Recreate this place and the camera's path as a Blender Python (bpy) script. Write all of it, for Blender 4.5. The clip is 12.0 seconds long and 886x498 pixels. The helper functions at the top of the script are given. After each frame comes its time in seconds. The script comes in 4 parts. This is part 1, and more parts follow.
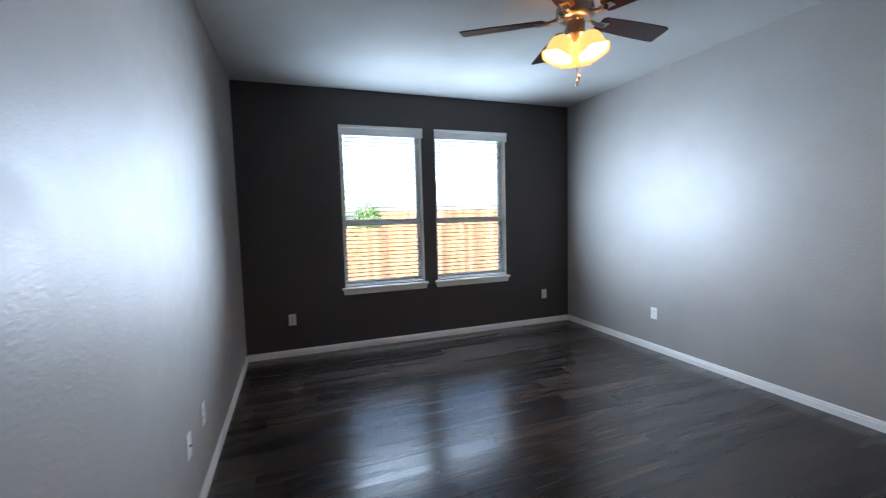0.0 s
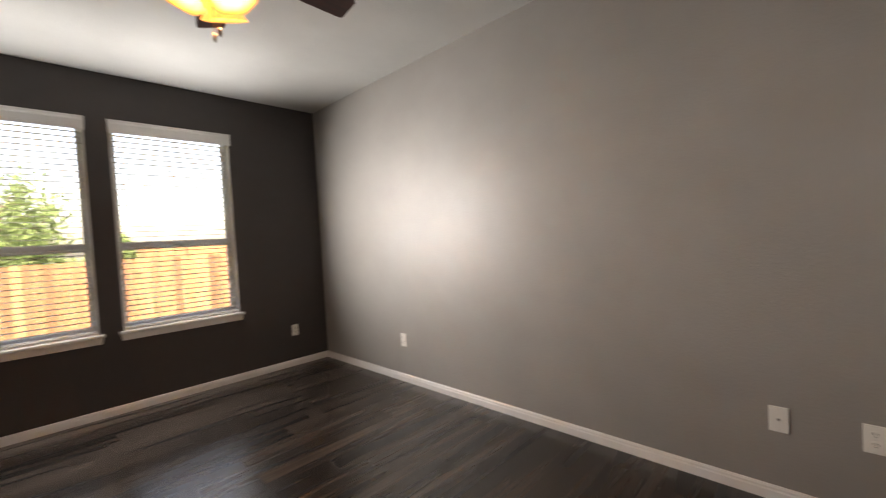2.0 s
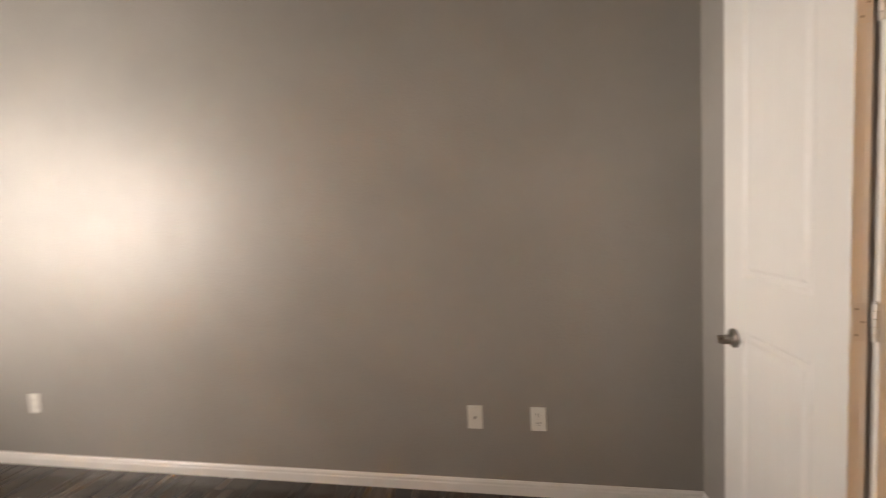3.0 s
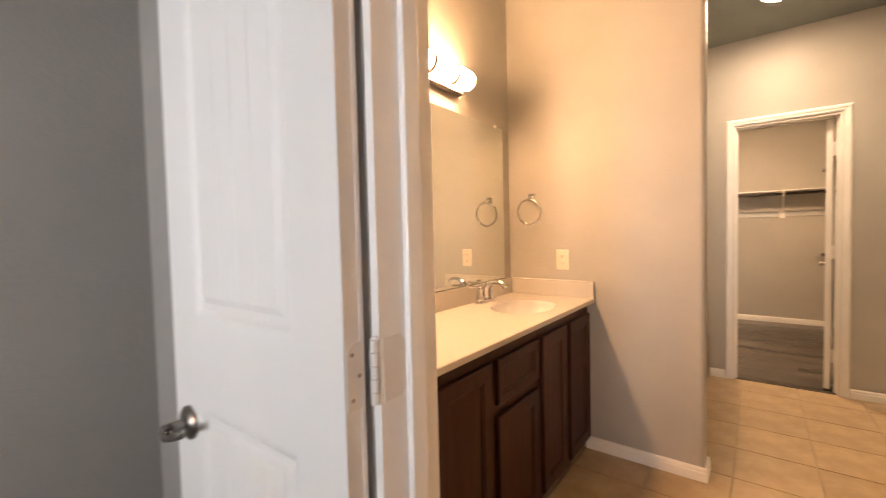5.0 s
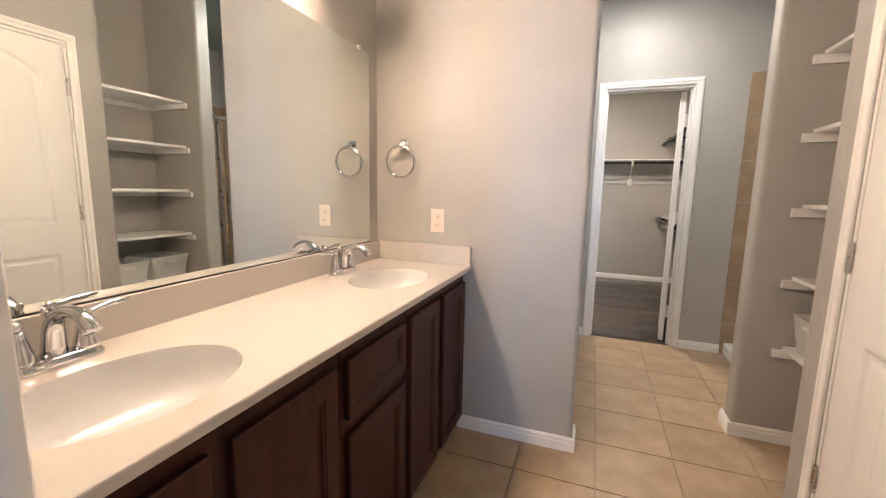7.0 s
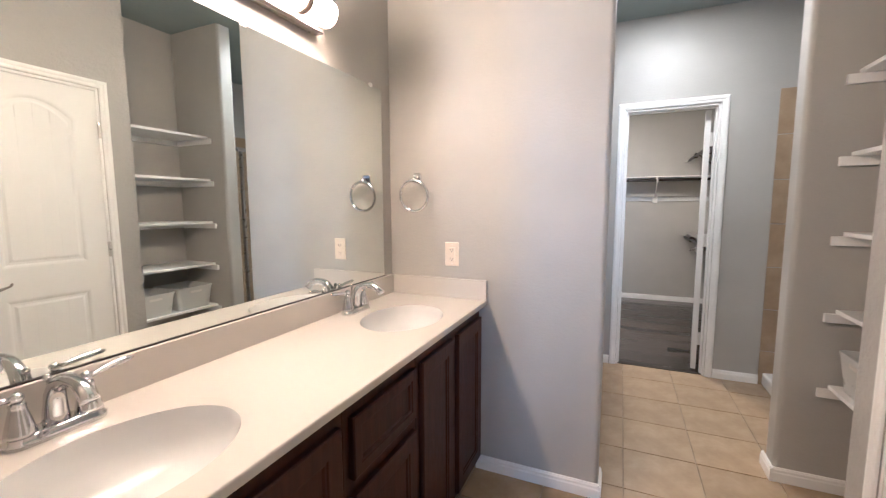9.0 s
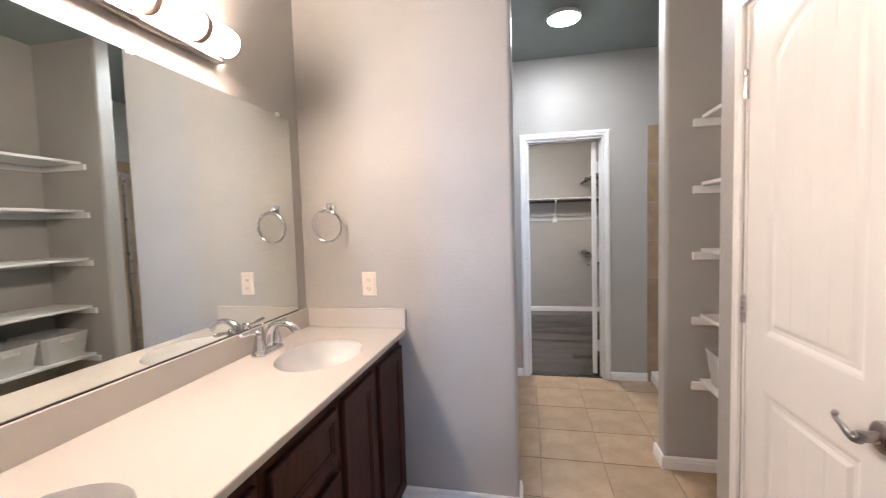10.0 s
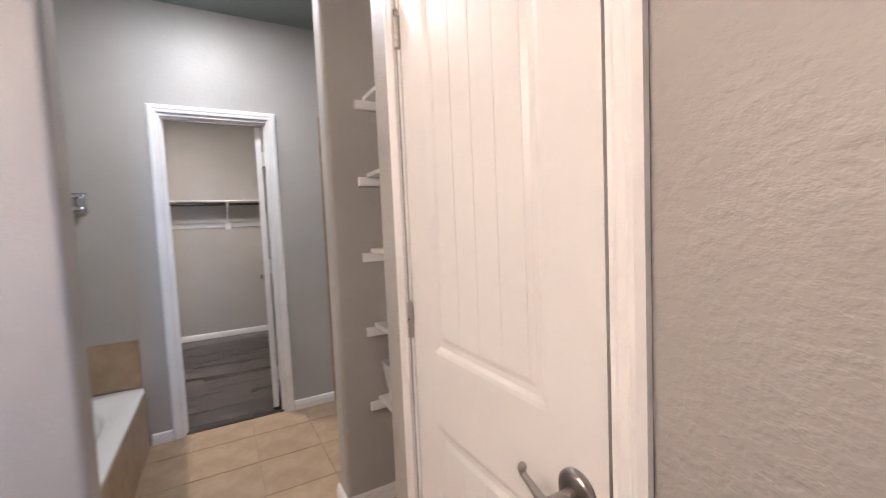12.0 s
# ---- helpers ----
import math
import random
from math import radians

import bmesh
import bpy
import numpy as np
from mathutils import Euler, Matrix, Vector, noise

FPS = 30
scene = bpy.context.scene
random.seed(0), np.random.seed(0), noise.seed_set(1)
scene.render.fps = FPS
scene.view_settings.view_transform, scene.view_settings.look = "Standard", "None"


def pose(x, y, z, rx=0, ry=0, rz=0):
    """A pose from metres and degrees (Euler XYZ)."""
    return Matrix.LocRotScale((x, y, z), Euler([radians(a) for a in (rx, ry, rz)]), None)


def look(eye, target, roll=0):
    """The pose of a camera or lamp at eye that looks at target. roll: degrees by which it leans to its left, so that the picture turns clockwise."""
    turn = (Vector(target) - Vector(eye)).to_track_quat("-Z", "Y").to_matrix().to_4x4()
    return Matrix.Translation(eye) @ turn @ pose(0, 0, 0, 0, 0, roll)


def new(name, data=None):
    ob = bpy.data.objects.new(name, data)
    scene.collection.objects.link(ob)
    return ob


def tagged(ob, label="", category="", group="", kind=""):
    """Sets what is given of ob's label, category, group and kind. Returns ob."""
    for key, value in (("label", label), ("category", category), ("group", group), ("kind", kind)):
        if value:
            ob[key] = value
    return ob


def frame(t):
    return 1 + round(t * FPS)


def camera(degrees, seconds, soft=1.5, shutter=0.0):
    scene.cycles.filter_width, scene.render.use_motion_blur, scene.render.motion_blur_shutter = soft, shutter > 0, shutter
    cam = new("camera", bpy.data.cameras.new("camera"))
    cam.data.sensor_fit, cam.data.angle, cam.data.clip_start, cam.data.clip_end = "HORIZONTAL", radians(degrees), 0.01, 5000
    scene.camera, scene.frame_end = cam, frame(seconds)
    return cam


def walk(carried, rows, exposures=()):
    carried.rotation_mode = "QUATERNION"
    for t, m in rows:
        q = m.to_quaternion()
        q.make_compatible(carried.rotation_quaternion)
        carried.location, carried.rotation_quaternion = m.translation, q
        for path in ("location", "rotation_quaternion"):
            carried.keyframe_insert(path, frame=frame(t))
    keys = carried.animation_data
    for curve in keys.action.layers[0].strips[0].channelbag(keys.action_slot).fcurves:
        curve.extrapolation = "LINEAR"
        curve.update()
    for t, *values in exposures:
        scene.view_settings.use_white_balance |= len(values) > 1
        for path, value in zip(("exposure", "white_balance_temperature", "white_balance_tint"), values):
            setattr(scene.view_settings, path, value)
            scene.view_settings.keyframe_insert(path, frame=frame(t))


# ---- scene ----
cam = camera(95.0, 12.0, soft=1.1, shutter=0.35)
PATH = [
    (0, (-3.322, -4.363, 1.432), (-2.635, -2.491, 1.277), -1.5),
    (0.5, (-3.069, -4.285, 1.423), (-2.241, -2.47, 1.276), -1.9),
    (1, (-2.864, -4.238, 1.408), (-1.881, -2.499, 1.295), -2.0),
    (1.5, (-2.623, -4.213, 1.416), (-1.45, -2.595, 1.317), -2.2),
    (2, (-2.305, -4.156, 1.333), (-0.875, -2.759, 1.271), -3.2),
    (2.5, (-2.138, -4.115, 1.308), (-0.367, -3.187, 1.238), -2.9),
    (3, (-1.892, -4.151, 1.376), (0.076, -3.818, 1.242), -2.8),
    (3.5, (-1.668, -4.211, 1.355), (0.301, -4.541, 1.236), -2.6),
    (3.7, (-1.592, -4.256, 1.349), (0.331, -4.793, 1.239), -2.8),
    (5.3, (-1.206, -4.658, 1.282), (-0.184, -6.376, 1.2), -0.9),
    (5.5, (-1.178, -4.711, 1.287), (-0.278, -6.494, 1.195), -0.7),
    (6, (-1.105, -4.849, 1.29), (-0.442, -6.732, 1.159), 0.2),
    (6.5, (-1.076, -4.916, 1.279), (-0.469, -6.81, 1.067), 0.8),
    (7, (-1.093, -4.987, 1.27), (-0.407, -6.844, 0.982), 1.1),
    (7.2, (-1.098, -5.006, 1.268), (-0.36, -6.839, 0.963), 1.0),
    (8.8, (-1.109, -5.06, 1.339), (-0.272, -6.86, 1.094), 0.0),
    (9, (-1.115, -5.049, 1.353), (-0.317, -6.871, 1.141), -0.2),
    (9.5, (-1.119, -5.037, 1.376), (-0.482, -6.927, 1.228), -0.9),
    (10, (-1.12, -5.027, 1.395), (-0.713, -6.982, 1.274), -1.7),
    (10.5, (-1.123, -5.049, 1.384), (-1.007, -7.042, 1.264), -2.3),
    (11, (-1.202, -5.18, 1.348), (-1.432, -7.163, 1.221), -2.7),
    (11.5, (-1.317, -5.374, 1.337), (-1.922, -7.275, 1.195), -2.6),
    (12, (-1.387, -5.566, 1.333), (-2.356, -7.312, 1.208), -2.5),
]
walk(cam, [(t, look(eye, target, roll)) for t, eye, target, roll in PATH],
     exposures=[(0, 2.6, 5750, 11), (0.5, 2.42, 7000, 15), (1.5, 2.5, 8300, 21), (2.5, 2.42, 9000, 24), (3.0, 2.65, 9700, 25),
                (3.7, 2.85, 11000, 29), (5.3, 2.78, 7000, 20), (6.0, 2.66, 6400, 18), (6.5, 2.72, 5700, 15), (7.0, 2.8, 4950, 10),
                (9.0, 2.86, 4500, 9), (10.0, 2.8, 4500, 10), (12, 2.66, 4560, 13)])

# ---- world and sun ----
world = bpy.data.worlds.new("world")
scene.world = world
world.use_nodes = True
wn, wl = world.node_tree.nodes, world.node_tree.links
sky = wn.new("ShaderNodeTexSky")
sky.sky_type, sky.sun_disc = "NISHITA", False
sky.dust_density, sky.air_density = 3.0, 1.0
sky.sun_elevation, sky.sun_rotation = radians(48), radians(205)
wl.new(sky.outputs[0], wn["Background"].inputs[0])
wn["Background"].inputs[1].default_value = 0.15
sun = new("sun", bpy.data.lights.new("sun", "SUN"))
sun.data.energy, sun.data.angle, sun.data.color = 3.4, radians(0.5), (1, 0.95, 0.87)
sun.matrix_world = look((-8, -17, 21), (0, 0, 0))

TUBE_POWER, DISC_POWER, FAN_POWER, CLOSET_POWER = 1.16, 4.9, 1.25, 11.5


def sky_lamp(x, z, w, h, toward, spread, watts):
    """Daylight entering through a window's opening, in the direction toward."""
    lamp = new("window_daylight", bpy.data.lights.new("window_daylight", "AREA"))
    d = lamp.data
    d.shape, d.size, d.size_y, d.spread, d.energy, d.color = "RECTANGLE", w, h, radians(spread), watts, (0.74, 0.88, 1.0)
    eye = Vector((x, -0.07, z))
    m = Vector(toward).to_track_quat("-Z", "Y").to_matrix().to_4x4()
    lamp.matrix_world = Matrix.Translation(eye) @ m


# each window: towards the east wall, the west wall, the ceiling, the floor and the bathroom door
for xm, east, west, slant, wide, lean, door in ((-2.39, 4.2, 0.75, (-0.60, -0.80, 0), 48, 0.36, 0.25), (-1.35, 0.9, 1.5, (-0.70, -0.71, 0), 42, 0.17, 0.58)):
    sky_lamp(xm, 1.58, 0.10, 1.20, (0.78, -0.62, 0.0), 80, east)
    sky_lamp(xm, 1.55, 0.10, 1.45, slant, wide, west)
    sky_lamp(xm, 1.55, 0.80, 0.10, (0, -0.47, 0.88), 80, 0.9)
    sky_lamp(xm, 1.55, 0.80, 0.10, (0, -0.42, -0.91), 80, 0.9)
    sky_lamp(xm, 1.55, 0.50, 1.45, (lean, -0.95, -0.02), 30, door)


# ---- materials ----
def material(name, color, rough=0.5, metal=0.0, spec=0.5):
    m = bpy.data.materials.new(name)
    m.use_nodes = True
    b = m.node_tree.nodes["Principled BSDF"]
    b.inputs["Base Color"].default_value = (*color, 1)
    b.inputs["Roughness"].default_value = rough
    b.inputs["Metallic"].default_value = metal
    b.inputs["Specular IOR Level"].default_value = spec
    return m, m.node_tree.nodes, m.node_tree.links, b


def coords(n, l, scale=(1, 1, 1), kind="Object"):
    tc, mp = n.new("ShaderNodeTexCoord"), n.new("ShaderNodeMapping")
    mp.inputs["Scale"].default_value = scale
    l.new(tc.outputs[kind], mp.inputs[0])
    return mp.outputs[0]


def noise_tex(n, l, vec, scale, detail=3, rough=0.55):
    t = n.new("ShaderNodeTexNoise")
    t.inputs["Scale"].default_value, t.inputs["Detail"].default_value, t.inputs["Roughness"].default_value = scale, detail, rough
    if vec:
        l.new(vec, t.inputs["Vector"])
    return t.outputs["Fac"]


def ramp(n, l, fac, stops):
    r = n.new("ShaderNodeValToRGB")
    while len(r.color_ramp.elements) < len(stops):
        r.color_ramp.elements.new(0.5)
    for e, (p, c) in zip(r.color_ramp.elements, stops):
        e.position, e.color = p, (*c, 1) if len(c) == 3 else c
    l.new(fac, r.inputs[0])
    return r.outputs[0]


def bump(n, l, b, height, strength, distance):
    k = n.new("ShaderNodeBump")
    k.inputs["Strength"].default_value, k.inputs["Distance"].default_value = strength, distance
    l.new(height, k.inputs["Height"])
    l.new(k.outputs[0], b.inputs["Normal"])
    return k


def mix(n, l, a, c, fac, blend="MIX"):
    k = n.new("ShaderNodeMix")
    k.data_type, k.blend_type = "RGBA", blend
    for slot, v in ((6, a), (7, c), (0, fac)):
        if hasattr(v, "links"):
            l.new(v, k.inputs[slot])
        elif slot == 0:
            k.inputs[0].default_value = v
        else:
            k.inputs[slot].default_value = (*v, 1)
    return k.outputs[2]


def tint(c, f):
    return tuple(min(1, v * f) for v in c)


def paint(name, color, rough, texture=0.33, scale=60, spec=0.5):
    """Rolled paint on textured drywall: knocked-down splatter, faint roller grain, faint scuffs."""
    m, n, l, b = material(name, color, rough, 0, spec)
    v = coords(n, l, (1, 1, 1.25))
    blot = noise_tex(n, l, v, scale, 4, 0.6)
    flat = ramp(n, l, blot, [(0.40, (0, 0, 0)), (0.62, (1, 1, 1))])
    fine = noise_tex(n, l, v, 260, 2)
    add = n.new("ShaderNodeMath")
    add.operation = "MULTIPLY_ADD"
    add.inputs[1].default_value = 0.25
    l.new(fine, add.inputs[0])
    l.new(flat, add.inputs[2])
    bump(n, l, b, add.outputs[0], texture, 0.0016)
    wide = noise_tex(n, l, v, 1.7, 4)
    l.new(ramp(n, l, wide, [(0.3, tint(color, 0.93)), (0.7, tint(color, 1.05))]), b.inputs["Base Color"])
    l.new(ramp(n, l, noise_tex(n, l, v, 7, 3), [(0.3, (rough - 0.05,) * 3), (0.7, (rough + 0.06,) * 3)]), b.inputs["Roughness"])
    return m


def plain(name, color, rough, metal=0.0, spec=0.5, grain=90, relief=0.08, vary=0.06, sheen=0.045):
    """A plain surface with slight mottling and fine relief."""
    m, n, l, b = material(name, color, rough, metal, spec)
    v = coords(n, l)
    l.new(ramp(n, l, noise_tex(n, l, v, 5, 4), [(0.3, tint(color, 1 - vary)), (0.7, tint(color, 1 + vary * 0.6))]), b.inputs["Base Color"])
    l.new(ramp(n, l, noise_tex(n, l, v, 23, 3), [(0.3, (max(0.01, rough - sheen),) * 3), (0.7, (rough + sheen,) * 3)]), b.inputs["Roughness"])
    bump(n, l, b, noise_tex(n, l, v, grain, 2), relief, 0.001)
    return m


def glow(name, color, strength, base=(0.9, 0.9, 0.88)):
    m, n, l, b = material(name, base, 0.35)
    b.inputs["Emission Color"].default_value = (*color, 1)
    b.inputs["Emission Strength"].default_value = strength
    return m


def wood(name, dark, light, rough, along=(1, 14, 14), relief=0.15, spec=0.5, random_shift=True, mixin=0.32, detail=4):
    """Long-grained boards; each object takes its own tone."""
    m, n, l, b = material(name, light, rough, 0, spec)
    v = coords(n, l, along)
    if random_shift:
        info, comb, addv = n.new("ShaderNodeObjectInfo"), n.new("ShaderNodeCombineXYZ"), n.new("ShaderNodeVectorMath")
        mul = n.new("ShaderNodeMath")
        mul.operation, mul.inputs[1].default_value = "MULTIPLY", 37.0
        l.new(info.outputs["Random"], mul.inputs[0])
        for k in range(3):
            l.new(mul.outputs[0], comb.inputs[k])
        l.new(v, addv.inputs[0])
        l.new(comb.outputs[0], addv.inputs[1])
        v = addv.outputs[0]
    grain = noise_tex(n, l, v, 2.6, detail, 0.5)
    fine = noise_tex(n, l, v, 14, max(1, detail - 1), 0.55)
    c = ramp(n, l, grain, [(0.36, dark), (0.5, tuple((p + q) / 2 for p, q in zip(dark, light))), (0.66, light)])
    c = mix(n, l, c, ramp(n, l, fine, [(0.35, tint(dark, 0.75)), (0.65, light)]), mixin)
    if random_shift:
        c = mix(n, l, c, ramp(n, l, info.outputs["Random"], [(0, (0.5, 0.5, 0.5)), (1, (1.4, 1.38, 1.36))]), 1.0, "MULTIPLY")
    l.new(c, b.inputs["Base Color"])
    l.new(ramp(n, l, fine, [(0.3, (rough - 0.05,) * 3), (0.7, (rough + 0.08,) * 3)]), b.inputs["Roughness"])
    bump(n, l, b, fine, relief, 0.0008)
    return m


def plank_material():
    """Printed vinyl boards: broad dark heartwood streaks, fine grain along the board, a tone of its own for each."""
    m, n, l, b = material("grey brown vinyl plank", (0.06, 0.05, 0.045), 0.27, 0, 0.8)
    info, comb, mul = n.new("ShaderNodeObjectInfo"), n.new("ShaderNodeCombineXYZ"), n.new("ShaderNodeMath")
    mul.operation, mul.inputs[1].default_value = "MULTIPLY", 53.0
    l.new(info.outputs["Random"], mul.inputs[0])
    for k in range(3):
        l.new(mul.outputs[0], comb.inputs[k])

    def shifted(scale):
        a = n.new("ShaderNodeVectorMath")
        l.new(coords(n, l, scale), a.inputs[0])
        l.new(comb.outputs[0], a.inputs[1])
        return a.outputs[0]

    streak = n.new("ShaderNodeTexNoise")
    streak.inputs["Scale"].default_value, streak.inputs["Detail"].default_value, streak.inputs["Distortion"].default_value = 1.0, 1.5, 0.6
    l.new(shifted((0.9, 13, 1)), streak.inputs["Vector"])
    fine = noise_tex(n, l, shifted((4, 110, 1)), 1.0, 3, 0.6)
    c = ramp(n, l, streak.outputs["Fac"], [(0.34, (0.0105, 0.0080, 0.0068)), (0.48, (0.034, 0.0265, 0.0225)), (0.66, (0.076, 0.0605, 0.052))])
    c = mix(n, l, c, ramp(n, l, fine, [(0.3, (0.72, 0.715, 0.71)), (0.7, (1.22, 1.22, 1.22))]), 1.0, "MULTIPLY")
    c = mix(n, l, c, ramp(n, l, info.outputs["Random"], [(0, (0.46, 0.45, 0.44)), (0.5, (0.95, 0.94, 0.93)), (1, (1.55, 1.54, 1.53))]), 1.0, "MULTIPLY")
    l.new(c, b.inputs["Base Color"])
    l.new(ramp(n, l, streak.outputs["Fac"], [(0.35, (0.29,) * 3), (0.65, (0.19,) * 3)]), b.inputs["Roughness"])
    bump(n, l, b, streak.outputs["Fac"], 0.05, 0.001)
    return m


GREY = paint("grey wall paint", (0.432, 0.418, 0.388), 0.46, 0.2)
BEDGREY = paint("medium grey wall paint", (0.345, 0.325, 0.303), 0.42, 0.27, 58)
ROUGHGREY = paint("grey wall paint, heavy texture", (0.405, 0.390, 0.364), 0.44, 0.56, 42)
ACCENT = paint("charcoal wall paint", (0.056, 0.049, 0.048), 0.55)
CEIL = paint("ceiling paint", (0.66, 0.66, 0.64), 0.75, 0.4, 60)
# bathroom ceiling set much darker and bluer than the bedroom one
BATHCEIL = paint("dark teal-grey ceiling", (0.30, 0.35, 0.34), 0.75, 0.4, 60)
TRIM = plain("white trim enamel", (0.86, 0.85, 0.83), 0.32)
DOOR = plain("white door enamel", (0.80, 0.79, 0.77), 0.33, grain=160, relief=0.02, vary=0.02, sheen=0.015)
VINYL = plank_material()
CABINET = wood("espresso cabinet wood", (0.030, 0.0095, 0.0054), (0.058, 0.0190, 0.0105), 0.42, (16, 16, 1.4), 0.06, 0.25, False, 0.14)
COUNTER = plain("cream cultured marble", (0.57, 0.54, 0.50), 0.26, grain=20, relief=0.0, vary=0.006, sheen=0.01)
BOWL = plain("white sink enamel", (0.68, 0.68, 0.68), 0.20, relief=0.01, vary=0.02)
TUBMAT = plain("white tub acrylic", (0.84, 0.84, 0.82), 0.15, relief=0.01, vary=0.02)
CHROME = material("chrome", (0.68, 0.68, 0.69), 0.08, 1)[0]
HINGEMAT = plain("bright nickel hinge", (0.60, 0.57, 0.53), 0.28, 1, grain=300)
NICKEL = plain("satin nickel", (0.35, 0.32, 0.295), 0.3, 1, grain=300)
STEEL = plain("painted steel hinge", (0.76, 0.74, 0.71), 0.35, 0.1)
BRONZE = plain("dark bronze rod", (0.030, 0.024, 0.021), 0.4, 0.15)
BANDMAT = plain("bronze lamp band", (0.22, 0.17, 0.13), 0.5, 0.3)
MIRROR = material("mirror silver", (0.84, 0.88, 0.85), 0.0, 1)[0]
PLASTIC = plain("white plastic", (0.86, 0.85, 0.80), 0.35, relief=0.02, vary=0.02)
ALMOND = plain("almond plastic", (0.74, 0.66, 0.55), 0.35, relief=0.02, vary=0.02)
BINMAT = plain("grey white bin plastic", (0.62, 0.63, 0.62), 0.3, relief=0.02, vary=0.03)
SLOT = plain("dark slot", (0.02, 0.02, 0.02), 0.6)
BLINDMAT = plain("white blind valance", (0.82, 0.82, 0.80), 0.4, grain=200, relief=0.03)
SLATMAT, sn, sl, sb = material("thin white blind slat", (0.82, 0.82, 0.80), 0.4)
thin, both = sn.new("ShaderNodeBsdfTranslucent"), sn.new("ShaderNodeMixShader")
thin.inputs["Color"].default_value = (0.85, 0.84, 0.80, 1)
both.inputs[0].default_value = 0.6
sl.new(sb.outputs[0], both.inputs[1])
sl.new(thin.outputs[0], both.inputs[2])
sl.new(both.outputs[0], sn["Material Output"].inputs["Surface"])
VINYLFRAME = plain("white vinyl window frame", (0.80, 0.81, 0.82), 0.35)
GROUT = plain("tile grout", (0.34, 0.27, 0.195), 0.9, grain=400, relief=0.4)
BLADE = wood("mahogany fan blade", (0.030, 0.007, 0.005), (0.075, 0.016, 0.011), 0.45, (2, 16, 16), 0.05, random_shift=False)
FENCEWOOD = wood("cedar fence board", (0.27, 0.115, 0.052), (0.40, 0.185, 0.090), 0.8, (12, 12, 1), 0.5)
TUBE = glow("lit tube diffuser", (1.0, 0.615, 0.325), 18.0 * TUBE_POWER)
DISC = glow("lit dome diffuser", (1.0, 0.775, 0.53), 9.0 * DISC_POWER)
CLOSETDISC = glow("lit closet dome diffuser", (1.0, 0.70, 0.42), 9.0 * CLOSET_POWER)
SHADE = glow("lit frosted glass shade", (1.0, 0.41, 0.10), 0.24 * FAN_POWER, (0.85, 0.58, 0.30))
BULB = glow("lit bulb", (1.0, 0.44, 0.12), 36.0 * FAN_POWER)

GLASS, gn, gl, gb = material("clear pane", (1, 1, 1), 0.0)
gb.inputs["Transmission Weight"].default_value = 1.0
gb.inputs["IOR"].default_value = 1.45


def tile_material():
    m, n, l, b = material("beige ceramic tile", (0.42, 0.32, 0.21), 0.34)
    v = coords(n, l, (1, 1, 1), "Object")
    info = n.new("ShaderNodeObjectInfo")
    cloud = noise_tex(n, l, v, 6, 6, 0.65)
    c = ramp(n, l, cloud, [(0.3, (0.285, 0.205, 0.125)), (0.52, (0.365, 0.27, 0.168)), (0.72, (0.435, 0.33, 0.218))])
    c = mix(n, l, c, ramp(n, l, info.outputs["Random"], [(0, (0.9, 0.9, 0.9)), (1, (1.07, 1.06, 1.04))]), 1.0, "MULTIPLY")
    l.new(c, b.inputs["Base Color"])
    l.new(ramp(n, l, noise_tex(n, l, v, 30, 3), [(0.3, (0.28,) * 3), (0.7, (0.42,) * 3)]), b.inputs["Roughness"])
    bump(n, l, b, noise_tex(n, l, v, 40, 4), 0.12, 0.001)
    return m


TILE = tile_material()


def ground_material(name, a, c, scale):
    m, n, l, b = material(name, a, 0.95)
    v = coords(n, l)
    l.new(ramp(n, l, noise_tex(n, l, v, scale, 6, 0.7), [(0.3, a), (0.7, c)]), b.inputs["Base Color"])
    bump(n, l, b, noise_tex(n, l, v, 60, 4), 0.8, 0.03)
    return m


LAWN = ground_material("mown lawn", (0.14, 0.18, 0.05), (0.24, 0.26, 0.10), 3)
LEAF = ground_material("green leaves", (0.10, 0.17, 0.05), (0.17, 0.25, 0.10), 2)
BARK = ground_material("bark", (0.08, 0.06, 0.045), (0.16, 0.12, 0.09), 9)
SHINGLE = ground_material("roof shingles", (0.20, 0.15, 0.11), (0.30, 0.23, 0.17), 6)


# ---- builders ----
def link(name, bm, mat, parent=None, label="", smooth=False):
    me = bpy.data.meshes.new(name)
    bmesh.ops.recalc_face_normals(bm, faces=bm.faces[:])
    if smooth:
        for f in bm.faces:
            f.smooth = True
    bm.to_mesh(me)
    bm.free()
    me.materials.append(mat)
    ob = new(name, me)
    ob.parent = parent
    if label:
        ob["label"] = label
    return ob


def part(name, bm, material_, parent, label="", smooth=False):
    return link(name, bm, material_, parent, label, smooth)


def thing(name, loc, label, category, group="", kind="", rz=0):
    e = new(name)
    e.matrix_basis = pose(*loc, 0, 0, rz)
    return tagged(e, label, category, group, kind)


